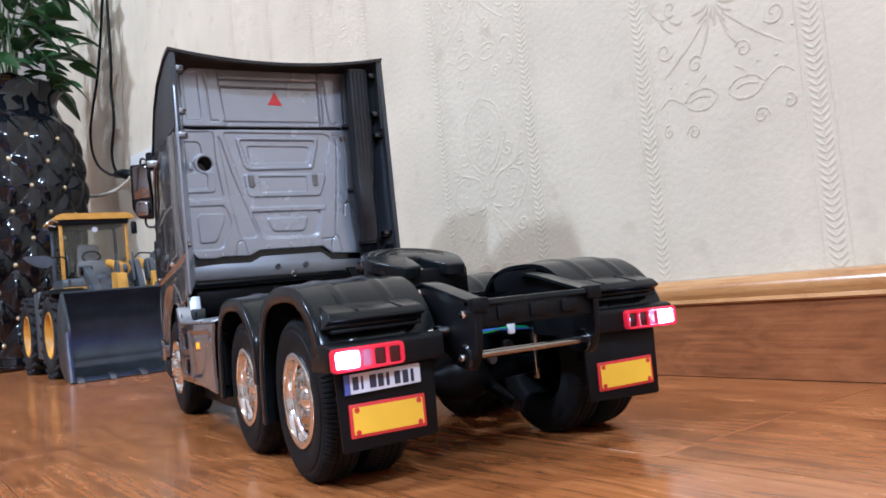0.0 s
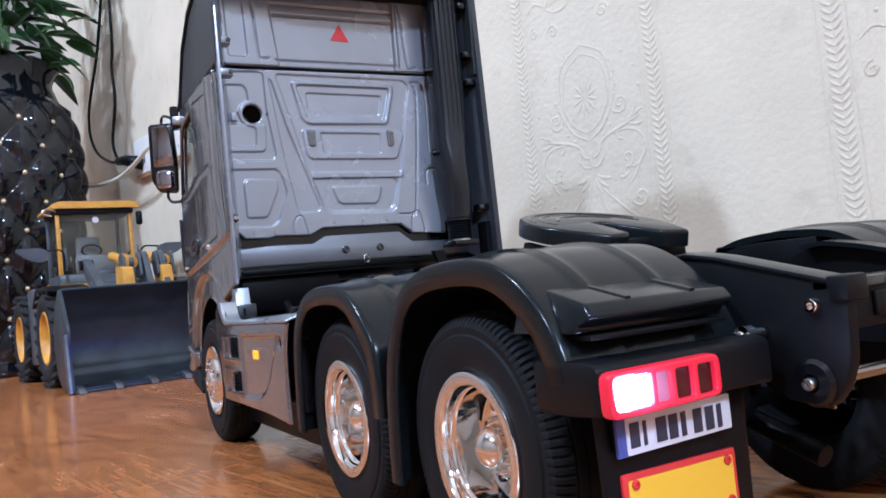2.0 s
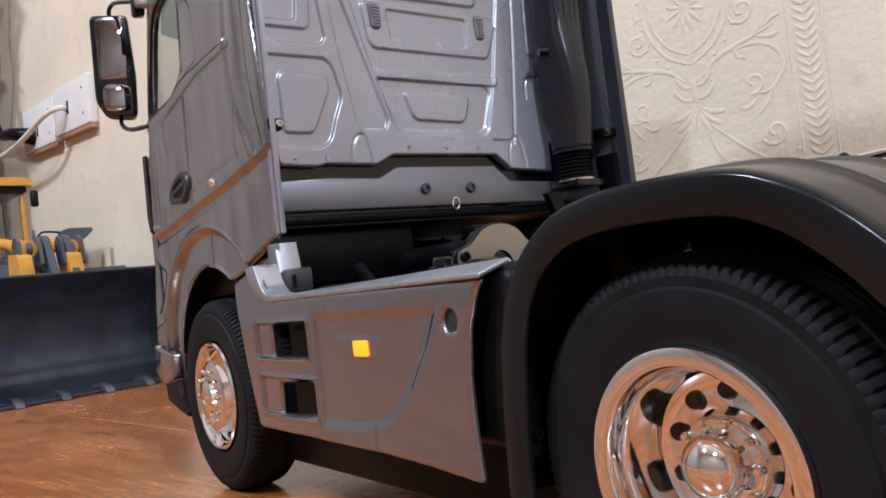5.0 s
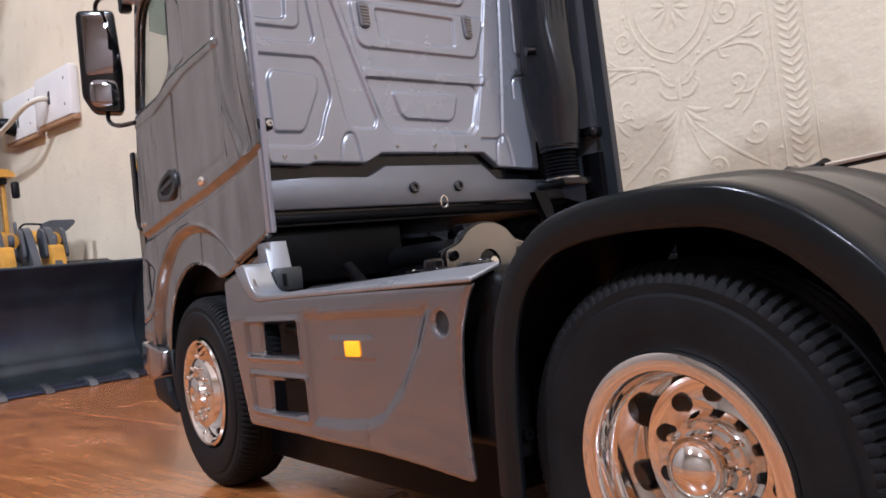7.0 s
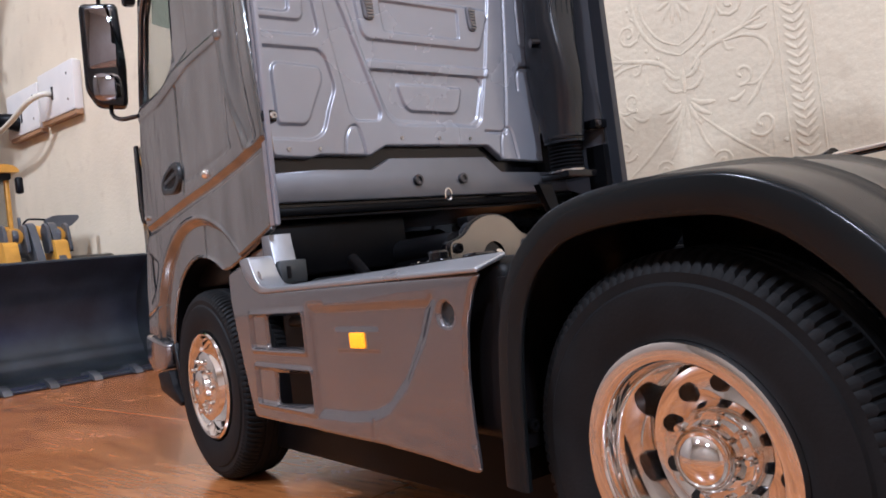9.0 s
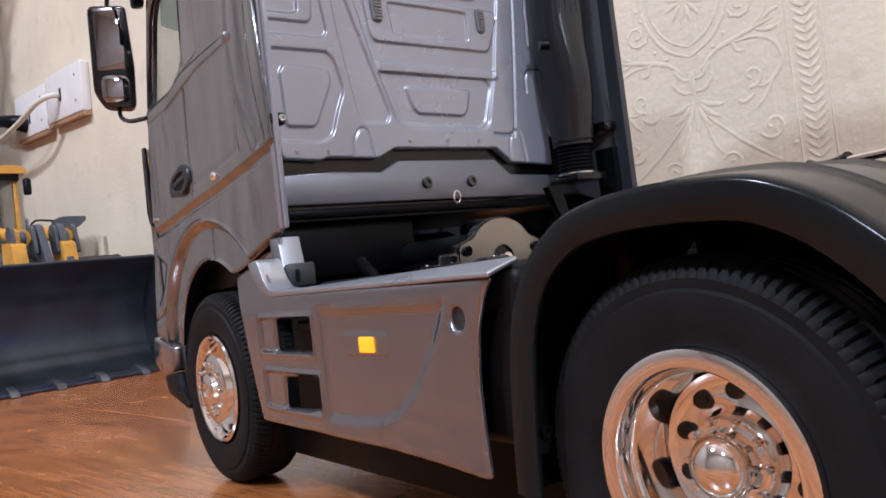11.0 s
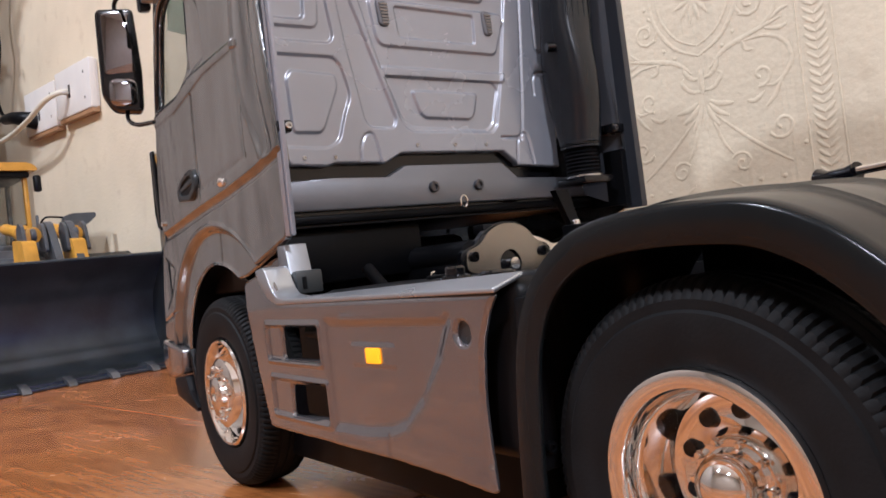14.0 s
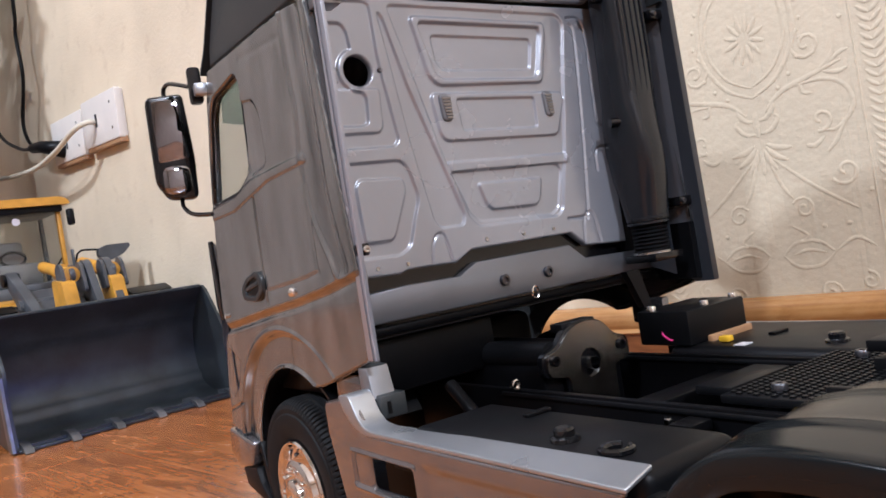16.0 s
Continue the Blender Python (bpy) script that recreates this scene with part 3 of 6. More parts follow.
for row in range(14):
    v = PW * (row + 0.5)
    start = {0: 0.21, 1: 0.03, 2: 0.323}.get(row, rng.uniform(0, PL))
    for col in range(-8, 6):
        a, b = max(start + PL * col, U0 + 0.002), min(start + PL * (col + 1), U1 - 0.002)
        if b - a < 0.02:
            continue
        whole = abs(b - a - PL) < 1e-6
        if whole and first:
            ob = new("plank", first.data)
            ob.parent = floor
        else:
            h = (b - a) / 2 - 0.0003
            ob = part("plank", boxed(-h, h, -PW / 2 + 0.0003, PW / 2 - 0.0003, -0.0072, 0, 0.0003, 1), FLOOR, floor)
            first = first or (ob if whole else None)
        ob.location = ((a + b) / 2, v, 0)

# ---- the model truck: x to its right, y ahead, rear axle near y = 0 ----
truck = tagged(empty("model_truck"), "silver-grey model tractor truck with black fenders standing on the plank floor", "model truck")
REAR, MID, FRONT, HUB = -0.0186, 0.0818, 0.325, 0.0390
BACK = 0.262


def both(build):
    for side in (-1, 1):
        build(side)


# wheels
def tyre_mesh(w, n=420):
    """A tyre of width w from x = 0 inwards (towards +x), with grooved shoulders."""
    prof = [(0.0234, 0.0034), (0.0248, 0.0014), (0.0280, 0.0004), (0.0330, 0.0), (0.0352, 0.0003), (0.0358, 0.0009), (0.0378, 0.0008), (0.0398, 0.0016), (0.0412, 0.0032), (0.0418, 0.0050)]
    tread = [(0.0420, w * 0.30), (0.0412, w * 0.315), (0.0412, w * 0.345), (0.0420, w * 0.36), (0.0420, w * 0.48), (0.0412, w * 0.495)]
    full = prof + tread
    full = full + [(r, w - a) for r, a in reversed(full)]
    bm = bmesh.new()
    rows = []
    for i in range(n):
        a = 2 * math.pi * i / n
        row = []
        for r, x in full:
            cut = 0.0010 if (i % 4 == 0 and (0.0392 <= r) and (x < w * 0.29 or x > w * 0.71)) else 0
            row.append(bm.verts.new((x, (r - cut) * math.cos(a), (r - cut) * math.sin(a))))
        rows.append(row)
    m = len(full)
    for i in range(n):
        p, q = rows[i], rows[(i + 1) % n]
        for j in range(m):
            bm.faces.new((p[j], q[j], q[(j + 1) % m], p[(j + 1) % m]))
    return bm


SPOT = {}


def spots(hub, name, r, phase, prof, material, k=10):
    """Small round parts in a ring about the wheel's centre."""
    key = (name, r)
    for i in range(k):
        a = 2 * math.pi * (i + phase) / k
        if key in SPOT:
            ob = new(name, SPOT[key])
            ob.parent = hub
        else:
            ob = part(name, lathe(prof, "x", 12), material, hub)
            SPOT[key] = ob.data
        ob.location = (0, r * math.cos(a), r * math.sin(a))


def wheel(kind, place, side):
    size = Matrix.Scale(0.933 if kind == "rear" else 0.965, 4)
    hub = empty("%s_wheel" % kind, (pose(*place) if side < 0 else pose(*place, 0, 0, 180)) @ size, truck)
    w = 0.022 if kind == "rear" else 0.025
    part("tyre", tyre_mesh(w), RUBBER, hub, "black rubber tyre with grooved shoulders", 24)
    if kind == "rear":
        inner = part("tyre", tyre_mesh(w), RUBBER, hub, "", 50)
        inner.location = (w + 0.003, 0, 0)
        rim = [(0.0262, 0.0045), (0.0262, 0.0010), (0.0258, 0.0001), (0.0251, -0.0002), (0.0221, 0.0002), (0.0216, 0.0008), (0.0214, 0.0036), (0.0210, 0.0050), (0.0203, 0.0056), (0.0201, 0.0084), (0.0197, 0.0120), (0.0190, 0.0146), (0.0176, 0.0154), (0.0128, 0.0152), (0.0112, 0.0146), (0.0106, 0.0130), (0.0100, 0.0108), (0.0094, 0.0100), (0.0070, 0.0100)]
        part("rim", lathe([(r * 0.941, x) for r, x in rim], "x", 72, cap=False), CHROME, hub, "deep-dish chrome rim")
        part("hub_cap", lathe([(0.0074, 0.0104)] + [(0.0068 * math.cos(q), 0.0080 - 0.0058 * math.sin(q)) for q in np.linspace(0, math.pi / 2, 9)], "x", 36, cap=False), CHROME, hub, "rounded chrome hub cap")
        spots(hub, "vent_hole", 0.0138, 0.5, [(0, 0.0140), (0.0017, 0.0140), (0.0020, 0.0149), (0.0020, 0.0158), (0, 0.0158)], GLOSSBLACK)
        spots(hub, "wheel_nut", 0.0086, 0.0, [(0, 0.0082), (0.0006, 0.0082), (0.0009, 0.0088), (0.0009, 0.0106), (0, 0.0106)], CHROME)
    else:
        rim = [(0.0262, 0.0045), (0.0262, 0.0006), (0.0254, -0.0002), (0.0244, 0.0000), (0.0238, 0.0012), (0.0228, 0.0050), (0.0212, 0.0060), (0.0190, 0.0052), (0.0178, 0.0020), (0.0168, -0.0005), (0.0150, -0.0014), (0.0100, -0.0016), (0.0094, -0.0010), (0.0086, -0.0010), (0.0080, -0.0034), (0.0066, -0.0042), (0.0034, -0.0044), (0.0030, -0.0036), (0, -0.0036)]
        part("rim", lathe([(r * 0.905, x) for r, x in rim], "x", 72, cap=False), CHROME, hub, "domed chrome rim")
        spots(hub, "vent_hole", 0.0181, 0.5, [(0, 0.0046), (0.0013, 0.0046), (0.0013, 0.0062), (0, 0.0062)], GLOSSBLACK)
        spots(hub, "wheel_nut", 0.0115, 0.0, [(0, -0.0034), (0.0008, -0.0033), (0.0011, -0.0026), (0.0011, -0.0012), (0, -0.0012)], CHROME)
    return hub


def all_wheels(side):
    wheel("rear", (side * 0.0902, REAR, 0.0388), side)
    wheel("rear", (side * 0.0898, MID, 0.0388), side)
    wheel("front", (side * 0.0880, FRONT, 0.0405), side)


both(all_wheels)

# chassis
for side in (-1, 1):
    b = plate([(-0.030, 0.062), (-0.030, 0.082), (0.10, 0.080), (0.36, 0.080), (0.36, 0.056), (0.10, 0.056), (-0.02, 0.058)], plane="x", pos=side * 0.031, t=side * 0.0025, bev=0.0004)
    part("frame_rail", b, CHASSIS, truck)
for y in (-0.04, 0.03, 0.12, 0.19):
    part("cross_member", boxed(-0.0308, 0.0308, y - 0.006, y + 0.006, 0.062, 0.075, 0.0008), CHASSIS, truck)
for y in (REAR, MID):
    part("axle", lathe([(0, -0.055), (0.005, -0.055), (0.006, -0.02), (0.012, -0.012), (0.015, 0), (0.012, 0.012), (0.006, 0.02), (0.005, 0.055), (0, 0.055)], "x", 24, (0, y, HUB)), CHASSIS, truck)
part("front_axle", rod((-0.06, FRONT, 0.040), (0.06, FRONT, 0.040), 0.005), CHASSIS, truck)
part("propeller_shaft", rod((0, 0.0, 0.050), (0, 0.24, 0.062), 0.004), STEEL, truck)

# rear crossbeam with stepped top, side brackets, chrome rod
beam_top = [(-0.0330, -0.1000), (-0.0330, -0.0915), (-0.0230, -0.0900), (-0.0190, -0.0880), (0.0190, -0.0880), (0.0230, -0.0900), (0.0330, -0.0915), (0.0330, -0.1000), (0.0190, -0.1000), (0.0165, -0.0985), (-0.0165, -0.0985), (-0.0190, -0.1000)]
beam = part("rear_beam", plate(beam_top, plane="z", pos=0.0864, t=0.0022, bev=0.0005), FENDER, truck, "black rear crossbeam with a stepped top")
part("beam_face", boxed(-0.0297, 0.0297, -0.0978, -0.0950, 0.0768, 0.0866, 0.0005), BLACK, beam)
for x in (-0.0170, 0.0, 0.0170):
    part("face_rib", boxed(x - 0.0042, x + 0.0042, -0.0990, -0.0976, 0.0790, 0.0850, 0.0006), BLACK, beam)
for side in (-1, 1):
    b = plate(rpoly([(-0.0990, 0.070), (-0.1000, 0.0870), (-0.0640, 0.0954), (-0.0530, 0.0972), (-0.0440, 0.0964), (-0.0160, 0.0850), (-0.030, 0.068), (-0.070, 0.066), (-0.080, 0.060), (-0.092, 0.0585), (-0.0965, 0.0635)], 0.0025), plane="x", pos=side * 0.0298, t=side * 0.0032, bev=0.0006)
    bracket = part("rear_bracket", b, BLACK, truck)
    part("top_flange", plate([(-0.1002, 0.0880), (-0.0640, 0.0966), (-0.0530, 0.0984), (-0.0445, 0.0976), (-0.0445, 0.0962), (-0.0530, 0.0970), (-0.0640, 0.0952), (-0.1002, 0.0866)], plane="x", pos=side * 0.0255, t=side * 0.0085, bev=0.0005), FENDER, bracket)
    part("corner_block", boxed(*sorted((side * 0.0262, side * 0.0342)), -0.1010, -0.0955, 0.0835, 0.0896, 0.0008), BLACK, bracket)
    for y, z in ((-0.0913, 0.0828), (-0.0516, 0.0938)):
        screw("bracket_bolt", (side * 0.0329, y, z), "x", 0.0018, side * 0.0020, CHROME, bracket)
    part("rod_eye", lathe([(0, 0.0), (0.0052, 0.0), (0.0058, side * 0.0010), (0.0058, side * 0.0046), (0.0048, side * 0.0056), (0.0022, side * 0.0058), (0.0018, side * 0.0048), (0, side * 0.0048)], "x", 24, (side * 0.0288, -0.0890, 0.0645)), GLOSSBLACK, bracket)
    screw("eye_bolt", (side * 0.0340, -0.0890, 0.0645), "x", 0.0016, side * 0.0022, STEEL, bracket)
part("tow_rod", rod((-0.0290, -0.0895, 0.0648), (0.0290, -0.0895, 0.0648), 0.0017), POLISHED, truck, "chrome cross rod")
part("drop_link", boxed(0.0310, 0.0330, -0.046, -0.043, 0.0440, 0.0640, 0.0004), POLISHED, truck)
part("damper", boxed(0.0295, 0.0343, -0.0490, -0.0450, 0.0610, 0.0710, 0.0006), POLISHED, truck, "polished steel damper block")
part("shock_body", rod((0.012, -0.055, 0.034), (0.012, -0.02, 0.046), 0.0035), CHASSIS, truck)
for n, wmat in enumerate(WIRES[:2]):
    part("wire", tube(spline([(-0.012, -0.046, 0.0700 + 0.0008 * n), (0.002, -0.051, 0.0716 + 0.0006 * n), (0.016, -0.050, 0.0722 - 0.0008 * n), (0.032, -0.044, 0.0702)]), 0.0007, 6), wmat, truck)
part("cable_tie", boxed(0.0130, 0.0166, -0.0530, -0.0500, 0.0690, 0.0748, 0.0008), PLATE_WHITE, truck, "small white cable clip")
for k, (x, y, z) in enumerate(((-0.004, -0.040, 0.052), (0.010, -0.036, 0.048), (0.022, -0.034, 0.054))):
    part("axle_bolt", lathe([(0, 0), (0.0026, 0), (0.0026, 0.003), (0.0014, 0.004), (0, 0.004)], "y", 12, (x, y, z)), SCREW, truck)

# coupling plate (fifth wheel) on a sub-frame
fifth = empty("fifth_wheel", pose(0, 0.024, 0.1143, 14, 0, 0) @ Matrix.Diagonal((0.84, 0.85, 1, 1)), truck)
out = [(0.034 * math.sin(math.radians(a)), 0.036 * math.cos(math.radians(a))) for a in range(-118, 119, 8)]
slot = [(0.022, -0.036), (0.009, -0.033), (0.0040, -0.012), (0.0040, -0.002), (-0.0040, -0.002), (-0.0040, -0.012), (-0.009, -0.033), (-0.022, -0.036)]
part("plate", plate(rpoly(out + slot, 0.0015, 2), plane="z", pos=-0.0052, t=0.0062, bev=0.0014, seg=3), FENDER, fifth, "glossy dark grey coupling plate with grease grooves")
for r, a0, a1 in ((0.024, -100, -20), (0.024, 20, 100), (0.029, -80, 80), (0.016, -70, 70)):
    pts = [(r * math.sin(math.radians(a0 + (a1 - a0) * q / 12)), 0.002 + r * math.cos(math.radians(a0 + (a1 - a0) * q / 12)), 0.00105) for q in range(13)]
    part("grease_groove", tube(pts, 0.0007, 5, None, False, 0.35, (0, 0, 1)), GLOSSBLACK, fifth)
for side in (-1, 1):
    part("saddle", plate([(-0.012, -0.0078), (0.016, -0.0078), (0.022, -0.025), (-0.018, -0.025)], plane="x", pos=side * 0.024, t=side * 0.004, bev=0.0005), BLACK, fifth)
part("release_rod", rod((0.0060, 0.0950, 0.0965), (0.0060, 0.0300, 0.0990), 0.0012), CHROME, truck, "thin chrome release rod")
part("rod_socket", tube([(0.0112, 0.1095, 0.0960), (0.0108, 0.1080, 0.0960), (0.0098, 0.1050, 0.0960), (0.0078, 0.0990, 0.0963), (0.0068, 0.0955, 0.0965)], lambda q: 0.0030 if 0.1 < q < 0.4 else (0.0018 if q < 0.9 else 0.0026), 12), GLOSSBLACK, truck)
part("rod_post", rod((0.0095, 0.1050, 0.0895), (0.0095, 0.1050, 0.0960), 0.0020), BLACK, truck)
bar = part("rod_bracket", boxed(0.0040, 0.0140, 0.0860, 0.1250, 0.0865, 0.0900, 0.0006), BLACK, truck)
screw("bracket_bolt", (0.0090, 0.1180, 0.0899), "z", 0.0024, 0.0020, SCREW, bar)
part("bracket_foot", boxed(0.0050, 0.0130, 0.1080, 0.1240, 0.0810, 0.0866, 0.0004), BLACK, truck)
part("pedestal", boxed(-0.022, 0.022, 0.002, 0.052, 0.0829, 0.0985, 0.0015), CHASSIS, truck)
part("sub_frame", boxed(-0.030, 0.030, -0.002, 0.075, 0.0802, 0.0830, 0.0006), BLACK, truck)

# deck plates in front of the rear axles
tread = part("tread_plate", boxed(-0.030, 0.030, 0.105, 0.150, 0.0805, 0.0830, 0.0005), BLACK, truck)
bm = bmesh.new()
for i in range(22):
    for j in range(16):
        x, y = -0.028 + 0.0026 * i + (0.0013 if j % 2 else 0), 0.107 + 0.0027 * j
        box(bm, x - 0.0007, x + 0.0007, y - 0.0007, y + 0.0007, 0.0829, 0.0836)
part("tread_studs", bm, BLACK, tread)
for x, y in ((-0.022, 0.136), (0.022, 0.136)):
    screw("plate_bolt", (x, y, 0.0832), "z", 0.0022, 0.0022, SCREW, tread)


def side_box(side):
    """The black battery box behind the side skirt, with two caps."""
    x0, x1 = sorted((side * 0.0905, side * (0.0560 if side < 0 else 0.0340)))
    b = part("battery_box", boxed(x0, x1, 0.125, 0.222, 0.040, 0.0825, 0.004, 3), BLACK, truck)
    for x, y in ((0.0800, 0.1605) if side < 0 else (0.0475, 0.1580),):
        bm = lathe([(0, 0), (0.0042, 0), (0.0040, 0.0010), (0.0028, 0.0014), (0.0028, 0.0030), (0.0022, 0.0036), (0, 0.0036)], "z", 16, (side * x, y, 0.0824))
        part("cap", bm, GLOSSBLACK, b)
    part("cap_ring", tube([(side * 0.0818 + 0.0036 * math.cos(q), 0.1408 + 0.0036 * math.sin(q), 0.0830) for q in np.linspace(0.4, 5.9, 18)], 0.0011, 8), GLOSSBLACK, b)
    part("latch", boxed(*sorted((side * 0.0585, side * 0.0680)), 0.1890, 0.1920, 0.0824, 0.0836, 0.0004), CHASSIS, b)


both(side_box)

# gearbox with a grey steel cover
gear = empty("gearbox", pose(0, 0, 0), truck)
part("housing", plate(rpoly([(-0.022, 0.060), (-0.022, 0.086), (-0.012, 0.091), (0.010, 0.091), (0.020, 0.086), (0.020, 0.060)], 0.004), plane="y", pos=0.300, t=-0.066, bev=0.002), CHASSIS, gear)
cover = [(q, z - 0.0035) for q, z in [(-0.0225, 0.0855), (-0.0225, 0.0935), (-0.0150, 0.0955), (-0.0105, 0.1005), (-0.0040, 0.1030), (0.0030, 0.1030), (0.0095, 0.1005), (0.0140, 0.0950), (0.0210, 0.0930), (0.0210, 0.0850), (0.0120, 0.0840), (0.0120, 0.0640), (-0.0120, 0.0640), (-0.0120, 0.0840)]]
part("cover_rim", plate(rpoly([(-0.0008 + 1.07 * (q + 0.0008), 0.086 + 1.06 * (z - 0.086)) for q, z in cover], 0.003), plane="y", pos=0.2340, t=-0.0030, bev=0.0004), GLOSSBLACK, gear, sharp=12)
part("cover", plate(rpoly(cover, 0.003), [ring(-0.0008, 0.0835, 0.0056, 20)], plane="y", pos=0.2309, t=-0.0012, bev=0.0), POLISHED, gear, "flat grey steel gearbox cover", 12)
for x, z in ((-0.0190, 0.0877), (0.0165, 0.0872)):
    screw("cover_screw", (x, 0.2297, z), "y", 0.0020, -0.0014, CHASSIS, gear)
part("shaft", lathe([(0, 0), (0.0024, 0), (0.0024, 0.003), (0.0016, 0.0040), (0, 0.0040)], "y", 16, (-0.0008, 0.2270, 0.0834)), CHROME, gear)
part("motor", rod((-0.016, 0.234, 0.0890), (-0.018, 0.30, 0.0890), 0.0055), BLACK, gear)
screw("gear_screw", (-0.0345, 0.236, 0.0820), "y", 0.0022, -0.0016, CHROME, gear)
for x in (-0.0345, 0.0300):
    part("rail_flange", boxed(x, x + 0.0045, 0.1240, 0.2450, 0.0775, 0.0790, 0.0004), BLACK, truck)
part("cross_plate", boxed(-0.0060, 0.0270, 0.1640, 0.1780, 0.0755, 0.0785, 0.0006), BLACK, truck, "dull black cross plate")
bracket = part("valve_bracket", boxed(-0.0440, -0.0345, 0.1500, 0.1580, 0.0745, 0.0775, 0.0005), CHASSIS, truck)
screw("bracket_bolt", (-0.0400, 0.1610, 0.0750), "z", 0.0014, 0.0030, CHROME, bracket)
part("tilt_cylinder", rod((-0.0600, 0.2270, 0.0780), (-0.0600, 0.2400, 0.0880), 0.0023, 16), CHASSIS, truck, "black cab tilt cylinder")
part("engine_block", boxed(-0.034, 0.034, 0.302, 0.38, 0.050, 0.100, 0.004), CHASSIS, truck)
part("cab_pin", tube([(0.001 + 0.0018 * math.cos(a), 0.2575, 0.1118 + 0.0026 * math.sin(a)) for a in np.linspace(0, 6.0, 14)], 0.0005, 6), CHROME, truck, "small bent wire cab pin")
part("top_lug", boxed(-0.010, 0.008, 0.2330, 0.2400, 0.0965, 0.1000, 0.0006), BLACK, gear)
ctrl = part("receiver_box", boxed(0.0350, 0.0720, 0.2100, 0.2360, 0.0825, 0.0965, 0.0008), BLACK, truck, "black electronics box with bolts")
for x, y in ((0.0380, 0.2300), (0.0500, 0.2130), (0.0690, 0.2130)):
    screw("box_bolt", (x, y, 0.0964), "z", 0.0018, 0.0020, CHROME, ctrl)
part("box_strip", boxed(0.0450, 0.0715, 0.2075, 0.2098, 0.0800, 0.0850, 0.0004), TAN, ctrl)
lead = part("plug_lead", boxed(0.0425, 0.0462, 0.1985, 0.2030, 0.0828, 0.0850, 0.0005), PLATE_YELLOW, truck, "small yellow connector")
part("label_strip", boxed(0.0370, 0.0425, 0.1880, 0.1925, 0.0826, 0.0830), PLATE_WHITE, lead)
part("wire", tube(spline([(0.0357, 0.2240, 0.0880), (0.0340, 0.2225, 0.0872), (0.0344, 0.2200, 0.0852), (0.0358, 0.2185, 0.0848)]), 0.0004, 6), WIRES[2], ctrl)
part("floor_pan", boxed(-0.0780, 0.0600, 0.2640, 0.3100, 0.1070, 0.1105, 0.001), CHASSIS, truck)
part("cab_strut", plate([(0.052, 0.0960), (0.057, 0.0960), (0.052, 0.1130), (0.044, 0.1130)], plane="y", pos=0.246, t=0.004, bev=0.0005), BLACK, truck)

# fenders: an arch over each rear wheel


def band(cy, cz, r0, r1, a0, a1, x0, x1, bev=0.0, n=28):
    """A curved strip between two radii and two sides."""
    bm = bmesh.new()
    rows = []
    for i in range(n + 1):
        a = math.radians(a0 + (a1 - a0) * i / n)
        c, s = math.cos(a), math.sin(a)
        rows.append([bm.verts.new((x, cy + r * c, cz + r * s)) for x, r in ((x0, r0), (x1, r0), (x1, r1), (x0, r1))])
    for p, q in zip(rows, rows[1:]):
        for k in range(4):
            bm.faces.new((p[k], p[(k + 1) % 4], q[(k + 1) % 4], q[k]))
    bm.faces.new(rows[0])
    bm.faces.new(rows[-1][::-1])
    if bev:
        long = [e for p, q in zip(rows, rows[1:]) for u, v in zip(p, q) for e in u.link_edges if e.other_vert(u) == v]
        bmesh.ops.bevel(bm, geom=long, offset=bev, segments=3, affect="EDGES", profile=0.5, clamp_overlap=True)
    return bm


def fender(side, line):
    """A wheel arch swept along its side outline, with two soft ridges along the crown and a flange."""
    pts = [Vector((0, p.x, p.y)) for p in spline([(y, z, 0) for y, z in line], 6)]
    section = []
    for i in range(30):
        x = 0.040 + 0.0536 * i / 29
        crown = 0.0012 * (1 - ((x - 0.063) / 0.0320) ** 2)
        section.append((x, crown + 0.0009 * math.exp(-((x - 0.0565) / 0.0013) ** 2) + 0.0009 * math.exp(-((x - 0.0785) / 0.0013) ** 2)))
    section += [(0.0943, -0.0002), (0.0948, -0.0006), (0.0950, -0.0012), (0.0950, -0.0070), (0.0946, -0.0074), (0.0934, -0.0074), (0.0930, -0.0070), (0.0930, -0.0018), (0.040, -0.0018)]
    bm = bmesh.new()
    rows = []
    for i, p in enumerate(pts):
        d = (pts[min(i + 1, len(pts) - 1)] - pts[max(i - 1, 0)]).normalized()
        n = Vector((0, d.z, -d.y))
        rows.append([bm.verts.new((side * x, (p + n * o).y, (p + n * o).z)) for x, o in section])
    m = len(section)
    for p, q in zip(rows, rows[1:]):
        for k in range(m):
            bm.faces.new((p[k], p[(k + 1) % m], q[(k + 1) % m], q[k]))
    bm.faces.new(rows[0])
    bm.faces.new(rows[-1][::-1])
    f = part("fender", bm, FENDER, truck, "satin black wheel arch", 60)
    top = max(pts, key=lambda p: p.z)
    part("fender_stay", boxed(*sorted((side * 0.0400, side * 0.0425)), top.y - 0.014, top.y + 0.030, 0.0700, top.z - 0.0026, 0.0006), BLACK, f)
    screw("fender_screw", (side * 0.060, top.y + 0.005, top.z - 0.0022), "z", 0.0026, -0.002, CHROME, f)


